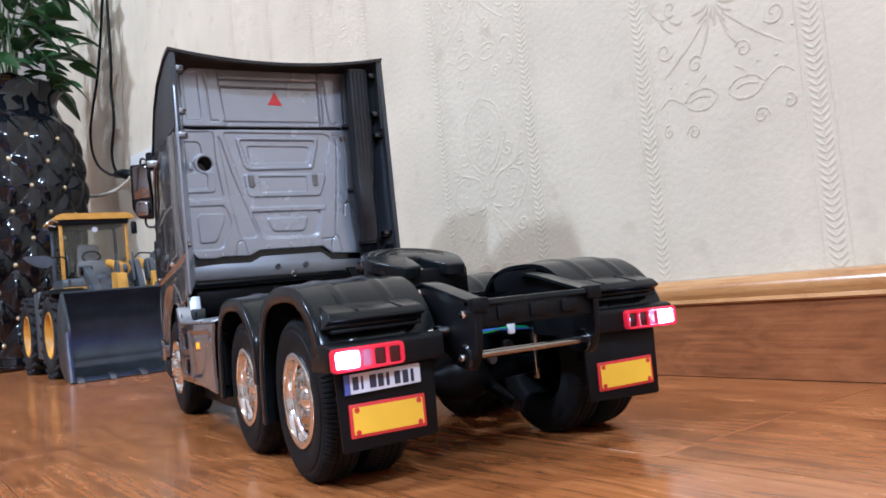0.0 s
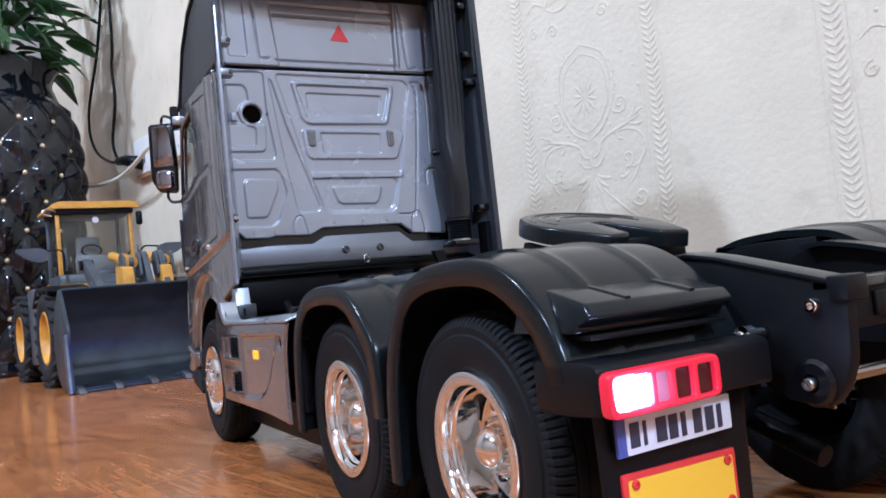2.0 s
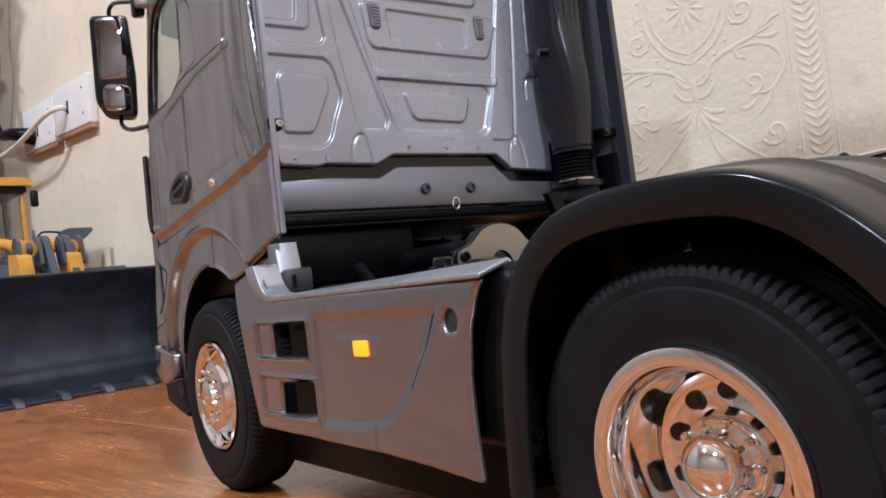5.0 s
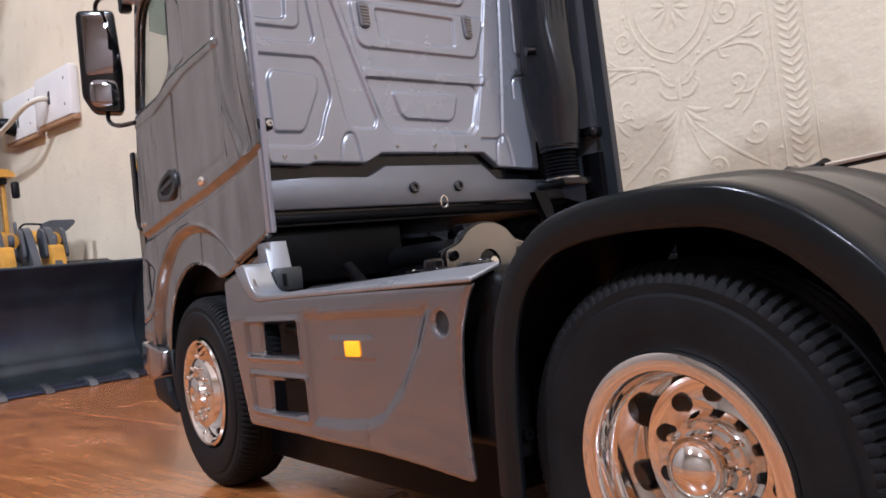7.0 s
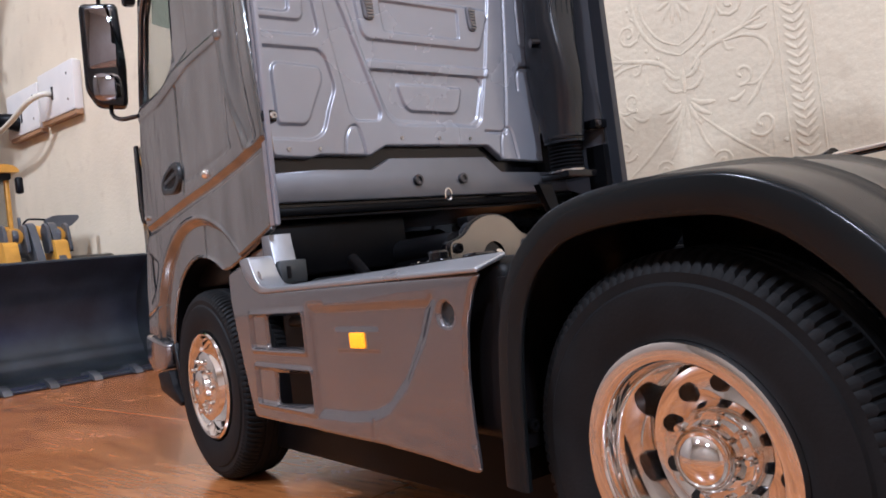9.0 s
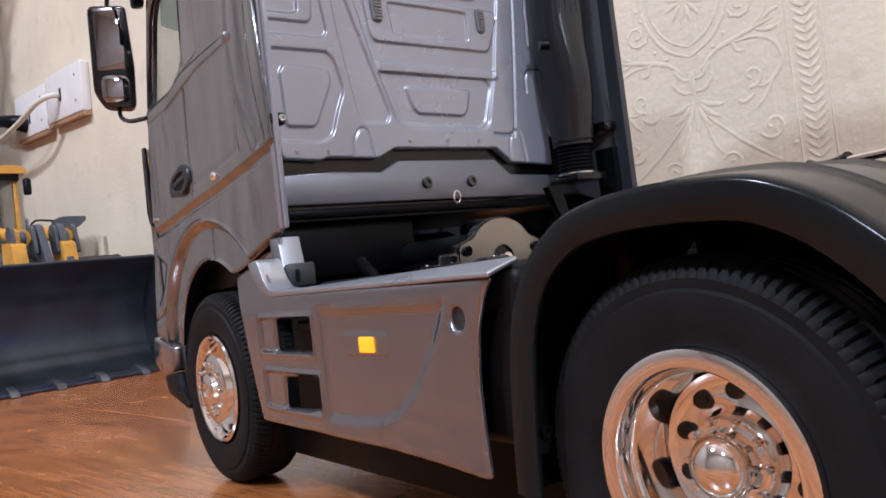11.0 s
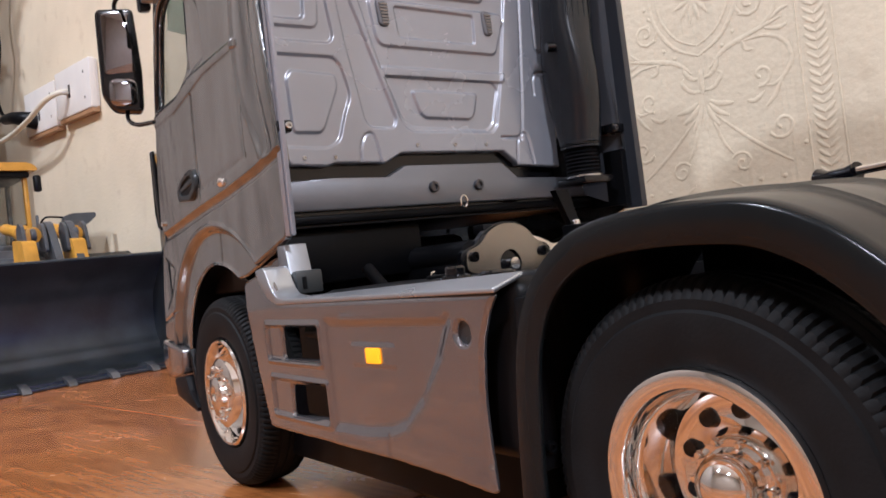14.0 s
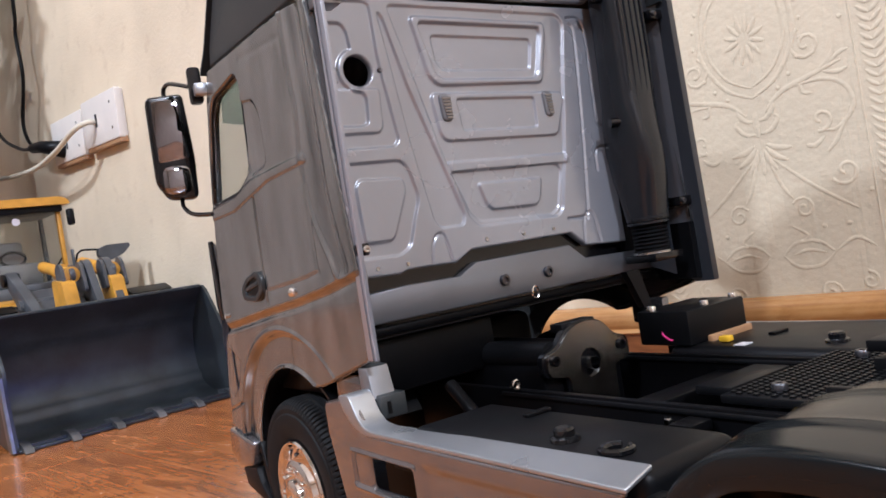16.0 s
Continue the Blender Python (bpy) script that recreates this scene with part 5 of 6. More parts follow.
def mirror(side):
    m = empty("wing_mirror", pose(side * 0.0945, 0.402, 0.2055, 0, 0, side * 12), truck)
    part("housing", plate(rpoly([(-0.0095, 0.0270), (0.0085, 0.0280), (0.0100, -0.0040), (0.0090, -0.0250), (-0.0050, -0.0240), (-0.0100, -0.0150)], 0.003), plane="y", pos=0.0075, t=-0.0085, bev=0.0012, seg=3), GLOSSBLACK, m)
    part("upper_glass", plate(rpoly([(-0.0072, 0.0248), (0.0062, 0.0255), (0.0076, -0.0045), (-0.0076, -0.0060)], 0.0018), plane="y", pos=-0.0008, t=-0.0006, bev=0.0002), MIRROR, m, "upper mirror glass")
    bmm = bmesh.new()
    bmesh.ops.create_uvsphere(bmm, u_segments=24, v_segments=12, radius=1.0)
    for v in bmm.verts:
        v.co.x, v.co.z = (math.copysign(abs(q) ** 0.55, q) for q in (v.co.x, v.co.z))
    bmesh.ops.transform(bmm, matrix=Matrix.Translation((0, -0.0004, -0.0150)) @ Matrix.Diagonal((0.0070, 0.0020, 0.0074, 1)), verts=bmm.verts)
    part("wide_angle_glass", bmm, MIRROR, m, "domed lower mirror glass")
    part("upper_arm", tube(spline([(0.000, 0.003, 0.0275), (0.0005, 0.002, 0.0315), (-side * 0.003, -0.006, 0.0318), (-side * 0.0090, -0.028, 0.0245), (-side * 0.0125, -0.042, 0.0195)], 5), 0.0011, 8), GLOSSBLACK, m)
    part("lower_arm", tube(spline([(0.001, 0.003, -0.0245), (-side * 0.001, 0.000, -0.0290), (-side * 0.004, -0.012, -0.0340), (-side * 0.0105, -0.030, -0.0365)], 5), 0.0011, 8), GLOSSBLACK, m)
    part("arm_socket", boxed(-0.003, 0.003, -0.046, -0.040, 0.0165, 0.0220, 0.001, m=Matrix.Translation((-side * 0.0125, 0, 0))), ALU, m)
    part("kerb_camera", plate(rpoly([(-0.0030 - side * 0.011, 0.0140), (0.0030 - side * 0.011, 0.0140), (0.0030 - side * 0.011, 0.0310), (-0.0030 - side * 0.011, 0.0310)], 0.002), plane="y", pos=-0.038, t=0.004, bev=0.001), GLOSSBLACK, m)


both(mirror)

# rear wall of the cab: pressed panels
lower_edge = [(-0.0790, 0.1340), (-0.0745, 0.1295), (-0.0600, 0.1288), (-0.0560, 0.1300), (-0.0330, 0.1295), (-0.0250, 0.1335), (0.0300, 0.1335), (0.0385, 0.1270), (0.0640, 0.1255)]
HOLE = (-0.0637, 0.2070)


def back_relief(U, V):
    hole = np.hypot(U - HOLE[0], V - HOLE[1])
    h = stamp(U, V, [(-0.0850, 0.2330), (-0.0550, 0.2335), (-0.0548, 0.2120), (-0.0540, 0.2040), (-0.0510, 0.1800), (-0.0530, 0.1775), (-0.0850, 0.1775)], -0.0009)
    h += stamp(U, V, [(-0.0850, 0.2000), (-0.0560, 0.2000), (-0.0570, 0.1850), (-0.0590, 0.1830), (-0.0850, 0.1830)], 0.0008, 0.0011, 0.002)
    h += stamp(U, V, [(-0.0850, 0.2250), (-0.0680, 0.2250), (-0.0660, 0.2220), (-0.0652, 0.2120), (-0.0700, 0.2068), (-0.0640, 0.1990), (-0.0622, 0.1970), (-0.0630, 0.1870), (-0.0650, 0.1860), (-0.0850, 0.1860)], -0.0010, 0.0011, 0.002) * ease((hole - 0.0078) / 0.001)
    h += stamp(U, V, [(-0.0850, 0.1720), (-0.0520, 0.1720), (-0.0490, 0.1690), (-0.0460, 0.1570), (-0.0500, 0.1480), (-0.0530, 0.1390), (-0.0580, 0.1360), (-0.0850, 0.1370)], -0.0009)
    h += stamp(U, V, [(-0.0710, 0.1660), (-0.0520, 0.1650), (-0.0515, 0.1600), (-0.0590, 0.1440), (-0.0610, 0.1420), (-0.0725, 0.1420), (-0.0730, 0.1630)], 0.0009, 0.0011, 0.002)
    h += stamp(U, V, [(-0.0520, 0.2295), (-0.0500, 0.2280), (-0.0430, 0.2000), (-0.0330, 0.1700), (-0.0255, 0.1480), (-0.0270, 0.1440), (-0.0380, 0.1440), (-0.0405, 0.1470), (-0.0460, 0.1790), (-0.0495, 0.2090)], -0.0010, 0.0011, 0.0015)
    h += stamp(U, V, [(-0.0475, 0.2325), (0.0420, 0.2315), (0.0455, 0.2280), (0.0410, 0.2060), (0.0340, 0.1690), (0.0280, 0.1450), (0.0250, 0.1420), (-0.0190, 0.1425), (-0.0230, 0.1460), (-0.0320, 0.1740), (-0.0400, 0.2050)], -0.0009, 0.0013)
    h += stamp(U, V, [(-0.0375, 0.2285), (0.0335, 0.2275), (0.0335, 0.2230), (0.0275, 0.2010), (-0.0285, 0.2005), (-0.0325, 0.2045)], 0.0012, 0.0014, 0.003)
    h += stamp(U, V, [(-0.0345, 0.2262), (0.0300, 0.2255), (0.0305, 0.2230), (0.0250, 0.2030), (-0.0260, 0.2030), (-0.0290, 0.2060)], -0.0016, 0.0013, 0.003)
    h += stamp(U, V, [(-0.0280, 0.2212), (0.0245, 0.2205), (0.0250, 0.2180), (0.0225, 0.2070), (-0.0245, 0.2070), (-0.0270, 0.2100)], -0.0009, 0.0010, 0.002)
    h += stamp(U, V, [(-0.0330, 0.1975), (0.0375, 0.1965), (0.0385, 0.1935), (0.0320, 0.1775), (-0.0285, 0.1780), (-0.0310, 0.1810)], 0.0010, 0.0011, 0.003)
    h += stamp(U, V, [(-0.0210, 0.1950), (0.0210, 0.1945), (0.0205, 0.1815), (-0.0195, 0.1820)], -0.0009, 0.0009, 0.0015)
    h += stamp(U, V, [(-0.0300, 0.1695), (0.0352, 0.1690), (0.0345, 0.1650), (-0.0290, 0.1655)], 0.0008, 0.0010, 0.001)
    h += stamp(U, V, [(-0.0285, 0.1655), (0.0285, 0.1650), (0.0310, 0.1620), (0.0260, 0.1455), (0.0215, 0.1430), (-0.0180, 0.1445), (-0.0220, 0.1480)], -0.0007, 0.0011, 0.002)
    h += stamp(U, V, [(-0.0160, 0.1600), (0.0190, 0.1595), (0.0160, 0.1500), (0.0135, 0.1480), (-0.0105, 0.1485), (-0.0130, 0.1510)], 0.0010, 0.0011, 0.002)
    for x in (-0.0397, 0.0430):
        h += crease_line(U, V, [(x - 0.0052, 0.1280), (x - 0.0040, 0.1370), (x - 0.0010, 0.1415), (x + 0.0025, 0.1400), (x + 0.0048, 0.1280)], -0.0006, 0.0005)
    h += crease_line(U, V, [(0.0490, 0.2270), (0.0510, 0.2220), (0.0480, 0.1870), (0.0425, 0.1430), (0.0400, 0.1400), (0.0300, 0.1400)], -0.0006, 0.0006)
    h += crease_line(U, V, [(0.0480, 0.2300), (0.0575, 0.2260), (0.0570, 0.1870), (0.0580, 0.1810), (0.0640, 0.1790)], -0.0007, 0.0006)
    h += crease_line(U, V, [(0.0640, 0.1700), (0.0540, 0.1695), (0.0525, 0.1600)], -0.0006, 0.0006)
    h += crease_line(U, V, [(-0.0780, 0.2360), (-0.0560, 0.2345), (-0.0540, 0.2360)], -0.0007, 0.0006)
    return h


back = press("back_panel", lower_edge + [(0.0640, 0.2352), (-0.0790, 0.2352)], [ring(*HOLE, 0.0058, 28)], 0.00045, back_relief, lambda u, v, h: (u, BACK - 0.0006 - h, v), 0.0035, SILVER, truck, "silver pressed rear panel of the cab", 0.0008, False)


def emboss(name, pts, h=0.0009, r=0.003, bev=0.0008, holes=(), parent=None, material=None, y=BACK):
    return part(name, plate(rpoly(pts, r), [rpoly(q, r * 0.8) for q in holes], plane="y", pos=y + 0.0004, t=-(h + 0.0004), bev=bev, seg=3), material or SILVER, parent or back)


for x0, x1 in ((-0.0300, -0.0240), (0.0255, 0.0310)):
    v = emboss("vent", [(x0, 0.1972), (x1 - 0.0006, 0.1970), (x1 - 0.0002, 0.1858), (x0 + 0.0008, 0.1858)], 0.0008, 0.0022, material=VENT_GREY, y=BACK - 0.0010)
    for i in range(7):
        q = i / 6
        part("vent_slat", boxed(x0 + 0.0010 + 0.0012 * (1 - q), x1 - 0.0008, BACK - 0.0022, BACK - 0.0017, 0.1868 + 0.0013 * i, 0.1875 + 0.0013 * i), SILVER_SIDE, v)
for x in (-0.0735, -0.0543):
    screw("rivet", (x, BACK + 0.0006, 0.2070), "y", 0.0010, -0.0012, SCREW, back)
emboss("hole_tab", [(-0.0772, 0.2075), (-0.0735, 0.2075), (-0.0735, 0.2020), (-0.0772, 0.2020)], 0.0016, 0.0008)
for x, z in ((-0.0694, 0.1323), (-0.0561, 0.1323), (-0.0170, 0.1368), (0.0027, 0.1368), (0.0200, 0.1368)):
    screw("rivet", (x, BACK - 0.0004, z), "y", 0.0008, -0.0008, STEEL, back)
part("hole_liner", lathe([(0.0068, 0), (0.0068, 0.012), (0, 0.012)], "y", 24, (HOLE[0], BACK + 0.0036, HOLE[1]), cap=False), GLOSSBLACK, back)
part("cab_floor", boxed(-0.0850, 0.0850, BACK + 0.0035, 0.372, 0.1060, 0.1090), BLACK, truck)
# added hidden block that keeps light and wall reflections off the floor beneath
part("chassis_tray", boxed(-0.0740, 0.0740, 0.1240, 0.3000, 0.0160, 0.0560, 0.003), CHASSIS, truck)
# added filler on the near side, blocks the bright gap below the cab floor
part("engine_shield", boxed(-0.0780, -0.0140, 0.2700, 0.3650, 0.0840, 0.1055, 0.002), CHASSIS, truck)
part("gap_liner", boxed(-0.0795, 0.0855, BACK + 0.0036, BACK + 0.0050, 0.1105, 0.1400), GLOSSBLACK, truck, "gloss black strip between the panels")
# upper rear panel with the warning triangle


def upper_relief(U, V):
    h = stamp(U, V, [(-0.0490, 0.2920), (0.0385, 0.2920), (0.0375, 0.2340), (-0.0430, 0.2340)], -0.0015, 0.0016, 0.001)
    h += stamp(U, V, [(-0.0760, 0.2835), (-0.0645, 0.2835), (-0.0632, 0.2430), (-0.0750, 0.2430)], -0.0008, 0.0011, 0.002)
    h += crease_line(U, V, [(-0.0590, 0.2840), (-0.0575, 0.2700), (-0.0562, 0.2440), (-0.0545, 0.2425), (-0.0500, 0.2425)], -0.0007, 0.0007)
    for z in (0.2785, 0.2715, 0.2418):
        h += crease_line(U, V, [(-0.0455, z), (0.0380, z)], -0.0009, 0.0007, False)
    h += crease_line(U, V, [(0.0400, 0.2840), (0.0395, 0.2420)], 0.0008, 0.0012, False)
    h += crease_line(U, V, [(0.0440, 0.2840), (0.0455, 0.2640), (0.0475, 0.2420), (0.0530, 0.2410)], -0.0007, 0.0007)
    return h


upper = press("upper_back_panel", rpoly([(-0.0785, 0.2378), (0.0640, 0.2378), (0.0640, 0.2862), (-0.0700, 0.2862), (-0.0785, 0.2800)], 0.002), [], 0.00045, upper_relief, lambda u, v, h: (u, BACK - h, v), 0.003, SILVER, truck, "silver upper rear panel with a red triangle", 0.0008, False)
part("warning_triangle", plate([(-0.0070, 0.2570), (0.0058, 0.2563), (-0.0004, 0.2680)], plane="y", pos=BACK + 0.0016, t=-0.0005), PLATE_RED, upper, "red triangle sticker")
# lower rear panel
low = part("lower_back_panel", plate([(-0.0790, 0.1120), (-0.0790, 0.1235), (-0.0560, 0.1245), (-0.0325, 0.1240), (-0.0235, 0.1285), (0.0285, 0.1285), (0.0375, 0.1215), (0.0860, 0.1200), (0.0860, 0.1110)], plane="y", pos=BACK + 0.0036, t=-0.0036, bev=0.0008), SATIN_SILVER, truck, "silver lower rear panel with two black screws")
for x in (-0.0109, 0.0133):
    screw("panel_screw", (x, BACK, 0.1190), "y", 0.0024, -0.0016, SCREW, low)

# air intake duct on the rear wall
duct = [(0.0695, 0.2850, 0.0112, 0.0085), (0.0690, 0.2500, 0.0116, 0.0090), (0.0684, 0.2100, 0.0116, 0.0095), (0.0672, 0.1880, 0.0112, 0.0100), (0.0658, 0.1780, 0.0098, 0.0116), (0.0658, 0.1660, 0.0090, 0.0130), (0.0668, 0.1530, 0.0094, 0.0116), (0.0676, 0.1430, 0.0092, 0.0094), (0.0676, 0.1335, 0.0086, 0.0080)]
bm = bmesh.new()
rows = []
for x, z, a, b in duct:
    rows.append([bm.verts.new((x + a * np.sign(math.cos(q)) * abs(math.cos(q)) ** 0.6, 0.2500 + b * np.sign(math.sin(q)) * abs(math.sin(q)) ** 0.6, z)) for q in np.linspace(0, 2 * math.pi, 28, endpoint=False)])
for p, q in zip(rows, rows[1:]):
    for i in range(28):
        bm.faces.new((p[i], p[(i + 1) % 28], q[(i + 1) % 28], q[i]))
bm.faces.new(rows[0])
bm.faces.new(rows[-1][::-1])
dct = part("intake_duct", bm, DUCT, truck, "black plastic air intake duct", 60)
prof = []
for i in range(9):
    prof += [(0.0084, 0.1180 + 0.0017 * i), (0.0076, 0.1188 + 0.0017 * i)]
part("bellows", lathe(prof, "z", 24, (0.0676, 0.2500, 0)), BLACK, dct)
for z, r, m in ((0.1325, 0.0096, DUCT), (0.1348, 0.0098, DUCT), (0.1188, 0.0088, STEEL)):
    part("clamp_ring", lathe([(r - 0.0016, -0.0007), (r, -0.0005), (r, 0.0005), (r - 0.0016, 0.0007)], "z", 28, (0.0676, 0.2500, z)), m, dct)
for i in range(5):                                          # ribs down the upper duct
    x = 0.0612 + 0.0036 * i
    part("duct_rib", tube([(x, 0.2414, 0.2840), (x - 0.0006, 0.2408, 0.2500), (x - 0.0012, 0.2403, 0.2100), (x - 0.0022, 0.2402, 0.1915)], lambda q: 0.0007 * (1 - 0.7 * q), 6), DUCT, dct)
part("duct_foot", boxed(0.0585, 0.0775, 0.2410, 0.2590, 0.1150, 0.1185, 0.0006), GLOSSBLACK, dct)
for z in (0.2350, 0.1790):
    part("duct_bracket", rod((0.0530, 0.2500, z), (0.0600, 0.2470, z), 0.0022), GLOSSBLACK, dct)
part("duct_clip", boxed(0.0800, 0.0865, 0.2440, 0.2480, 0.1375, 0.1415, 0.0005), STEEL, dct)
# dark lower fairing on the far side
part("lower_fairing", plate([(0.2400, 0.1040), (0.2620, 0.1040), (0.2620, 0.1300), (0.2400, 0.1300)], plane="x", pos=0.0830, t=0.0040, bev=0.0006), BLACK, truck)

# roof and its rear deflector, front shell
bm = bmesh.new()
rows = []
prof = [(0.2340, 0.2935), (0.2400, 0.2940), (0.2600, 0.2930), (0.3000, 0.2830), (0.3270, 0.2670), (0.3480, 0.2400), (0.3560, 0.2330)]
for i in range(21):
    q = -1 + i / 10
    rows.append([bm.verts.new((q * 0.0905, y + 0.014 * (1 - q * q) * (y > 0.26), z - 0.0085 * (1 - q * q) * max(0, 1 - (y - 0.234) / 0.03))) for y, z in prof])
for p, q in zip(rows, rows[1:]):
    for j in range(len(prof) - 1):
        bm.faces.new((p[j], p[j + 1], q[j + 1], q[j]))
ext = bmesh.ops.extrude_face_region(bm, geom=bm.faces[:])["geom"]
bmesh.ops.translate(bm, verts=[g for g in ext if isinstance(g, bmesh.types.BMVert)], vec=(0, 0.0006, -0.0022))
part("roof", bm, DARKGREY, truck, "dark grey roof with a hollow rear lip", 50)

bm = bmesh.new()
rows = []
for i in range(17):
    a = -90 + 180 * i / 16
    c, s = math.cos(math.radians(a)), math.sin(math.radians(a))
    px = 0.0885 * s
    rows.append([bm.verts.new((px, 0.3800 + 0.0380 * c ** 0.6 if c > 1e-6 else 0.3800, z)) for z in (0.0620, 0.1060, 0.1220, 0.1560)])
for p, q in zip(rows, rows[1:]):
    for j in range(3):
        bm.faces.new((p[j], q[j], q[j + 1], p[j + 1]))
part("front_panel", bm, SILVER_SIDE, truck, "", 60)
bm = bmesh.new()
lo = [bm.verts.new((0.0870 * q, 0.3770 + 0.036 * (1 - q * q), 0.1565)) for q in np.linspace(-1, 1, 15)]
hi = [bm.verts.new((0.0865 * q, 0.3520 + 0.022 * (1 - q * q), 0.2310)) for q in np.linspace(-1, 1, 15)]
for i in range(14):
    bm.faces.new((lo[i], lo[i + 1], hi[i + 1], hi[i]))
ws = part("windscreen", bm, GLASS, truck, "curved clear windscreen", 60)
ws.visible_shadow = False
bm = bmesh.new()
lo = [bm.verts.new((0.0850 * q, 0.3530 + 0.024 * (1 - q * q), 0.2080)) for q in np.linspace(-1, 1, 15)]
hi = [bm.verts.new((0.0850 * q, 0.3480 + 0.020 * (1 - q * q), 0.2300)) for q in np.linspace(-1, 1, 15)]
for i in range(14):
    bm.faces.new((lo[i], lo[i + 1], hi[i + 1], hi[i]))
part("sun_visor", bm, VISOR, truck, "green-tinted windscreen visor", 60)
part("dashboard", boxed(-0.0840, 0.0840, 0.355, 0.380, 0.1400, 0.1580, 0.004), BLACK, truck)
for side in (-1, 1):
    part("driver_seat", boxed(side * 0.045 - 0.018, side * 0.045 + 0.018, 0.285, 0.297, 0.1095, 0.195, 0.005), BLACK, truck)
    head = part("headlamp", boxed(*sorted((side * 0.050, side * 0.080)), 0.4120, 0.4195, 0.0560, 0.0680, 0.002), CLEAR_LENS, truck)
    part("led", boxed(*sorted((side * 0.060, side * 0.072)), 0.4196, 0.4206, 0.0590, 0.0650, 0.0005), BLUE_LAMP, head)
part("bumper", boxed(-0.0700, 0.0700, 0.3900, 0.4115, 0.0380, 0.0700, 0.004), SILVER_SIDE, truck)

# the body sits low on its springs, lowest at the tail
TAIL = ("rear_beam", "rear_bracket", "damper", "tow_rod", "drop_link", "shock_body", "wire", "cable_tie", "fender_tail", "lamp_bar", "bar_stay", "tail_lamp", "mud_flap", "fifth_wheel", "number_plate", "plate_carrier")
for ob in truck.children:
    kind = ob.name.split(".")[0]
    if kind not in ("fender", "rear_wheel", "front_wheel", "axle", "front_axle", "release_rod", "rod_socket", "rod_post", "rod_bracket"):
        ob.location.z -= 0.0102 if kind in TAIL else 0.002
        ob.location.x -= 0.002 if kind in TAIL else 0.0

# ---- the model wheel loader: local x to its right as seen from its bucket, y from bucket to rear ----
loader = tagged(empty("model_wheel_loader", pose(-0.026, 0.907, 0, 0, 0, 8)), "yellow model wheel loader with a dark bucket on the floor", "model loader")


def loader_tyre():
    bm = bmesh.new()
    R, w = 0.0635, 0.056
    prof = [(0.033, 0.006), (0.036, 0.002), (0.045, 0), (0.054, 0.001), (0.0585, 0.004), (0.0600, 0.009), (0.0605, w / 2)]
    prof = prof + [(r, w - a) for r, a in reversed(prof[:-1])]
    lathe(prof, "x", 64, (0, 0, 0), bm, True)
    return bm


tyre_data, lug_data = None, None
for nm, x, y in (("front_wheel", -0.118, 0.185), ("front_wheel", 0.108, 0.185), ("rear_wheel", -0.118, 0.410), ("rear_wheel", 0.118, 0.410)):
    w = empty(nm, (pose(x, y, 0.0718) if x < 0 else pose(x, y, 0.0718, 0, 0, 180)) @ Matrix.Scale(1.13, 4), loader)
    if tyre_data is None:
        t0 = part("tyre", loader_tyre(), LUG_RUBBER, w, "black off-road tyre with chunky lugs", 45)
        tyre_data = t0.data
    else:
        t0 = new("tyre", tyre_data)
        t0.parent = w
    for i in range(40):                                      # chunky lugs in two staggered rows
        m = Matrix.Rotation(math.radians(9 * i), 4, "X") @ Matrix.Translation((0.056 * (0.74 if i % 2 else 0.26), 0, 0.0613)) @ Matrix.Rotation(math.radians(28 if i % 2 else -28), 4, "Z")
        if lug_data is None:
            lug = part("lug", boxed(-0.0155, 0.0155, -0.0056, 0.0056, -0.003, 0.0034, 0.0012, 1), LUG_RUBBER, w)
            lug_data = lug.data
        else:
            lug = new("lug", lug_data)
            lug.parent = w
        lug.matrix_basis = m
    rim = [(0.0345, 0.006), (0.0345, 0.002), (0.0330, 0.0012), (0.0315, 0.002), (0.0300, 0.010), (0.0270, 0.0135), (0.0200, 0.0140), (0.0170, 0.0105), (0.0110, 0.0090), (0, 0.0085)]
    part("rim", lathe(rim, "x", 40, cap=False), YELLOW, w, "yellow painted wheel rim")

# bucket
bk = empty("bucket", None, loader)
prof = [(0.000, 0.004), (0.030, 0.002), (0.062, 0.006), (0.084, 0.022), (0.094, 0.050), (0.090, 0.082), (0.074, 0.112), (0.048, 0.134)]
shell = [tuple(p[:2]) for p in spline([(y, z, 0) for y, z in prof], 5)]
inner = [(y - 0.0035 if z > 0.02 else y, z + (0.0030 if z < 0.03 else 0)) for y, z in shell]
part("shell", plate([(y, z) for y, z in shell] + [(y - 0.0025, z - 0.0005) if i < 8 else (y, z) for i, (y, z) in enumerate(inner[::-1])], plane="x", pos=-0.116, t=0.232), IRON, bk, "dark steel scoop, worn and slightly shiny", 60)
for s in (-1, 1):
    cheek = [(0.000, 0.003), (0.028, 0.001), (0.062, 0.005), (0.086, 0.022), (0.096, 0.050), (0.092, 0.084), (0.075, 0.113), (0.046, 0.135), (0.038, 0.130), (0.012, 0.092), (0.006, 0.080), (0.010, 0.060)]
    part("cheek", plate(cheek, plane="x", pos=s * 0.1162, t=s * 0.0040, bev=0.0008), IRON, bk)
    part("side_cutter", plate([(-0.004, 0.002), (0.010, 0.001), (0.016, 0.045), (0.014, 0.074), (0.005, 0.076), (0.003, 0.046)], plane="x", pos=s * 0.1204, t=s * 0.0035, bev=0.0008), IRON_EDGE, bk)
part("cutting_edge", boxed(-0.118, 0.118, -0.006, 0.020, 0.0005, 0.0038, 0.0008), IRON, bk)
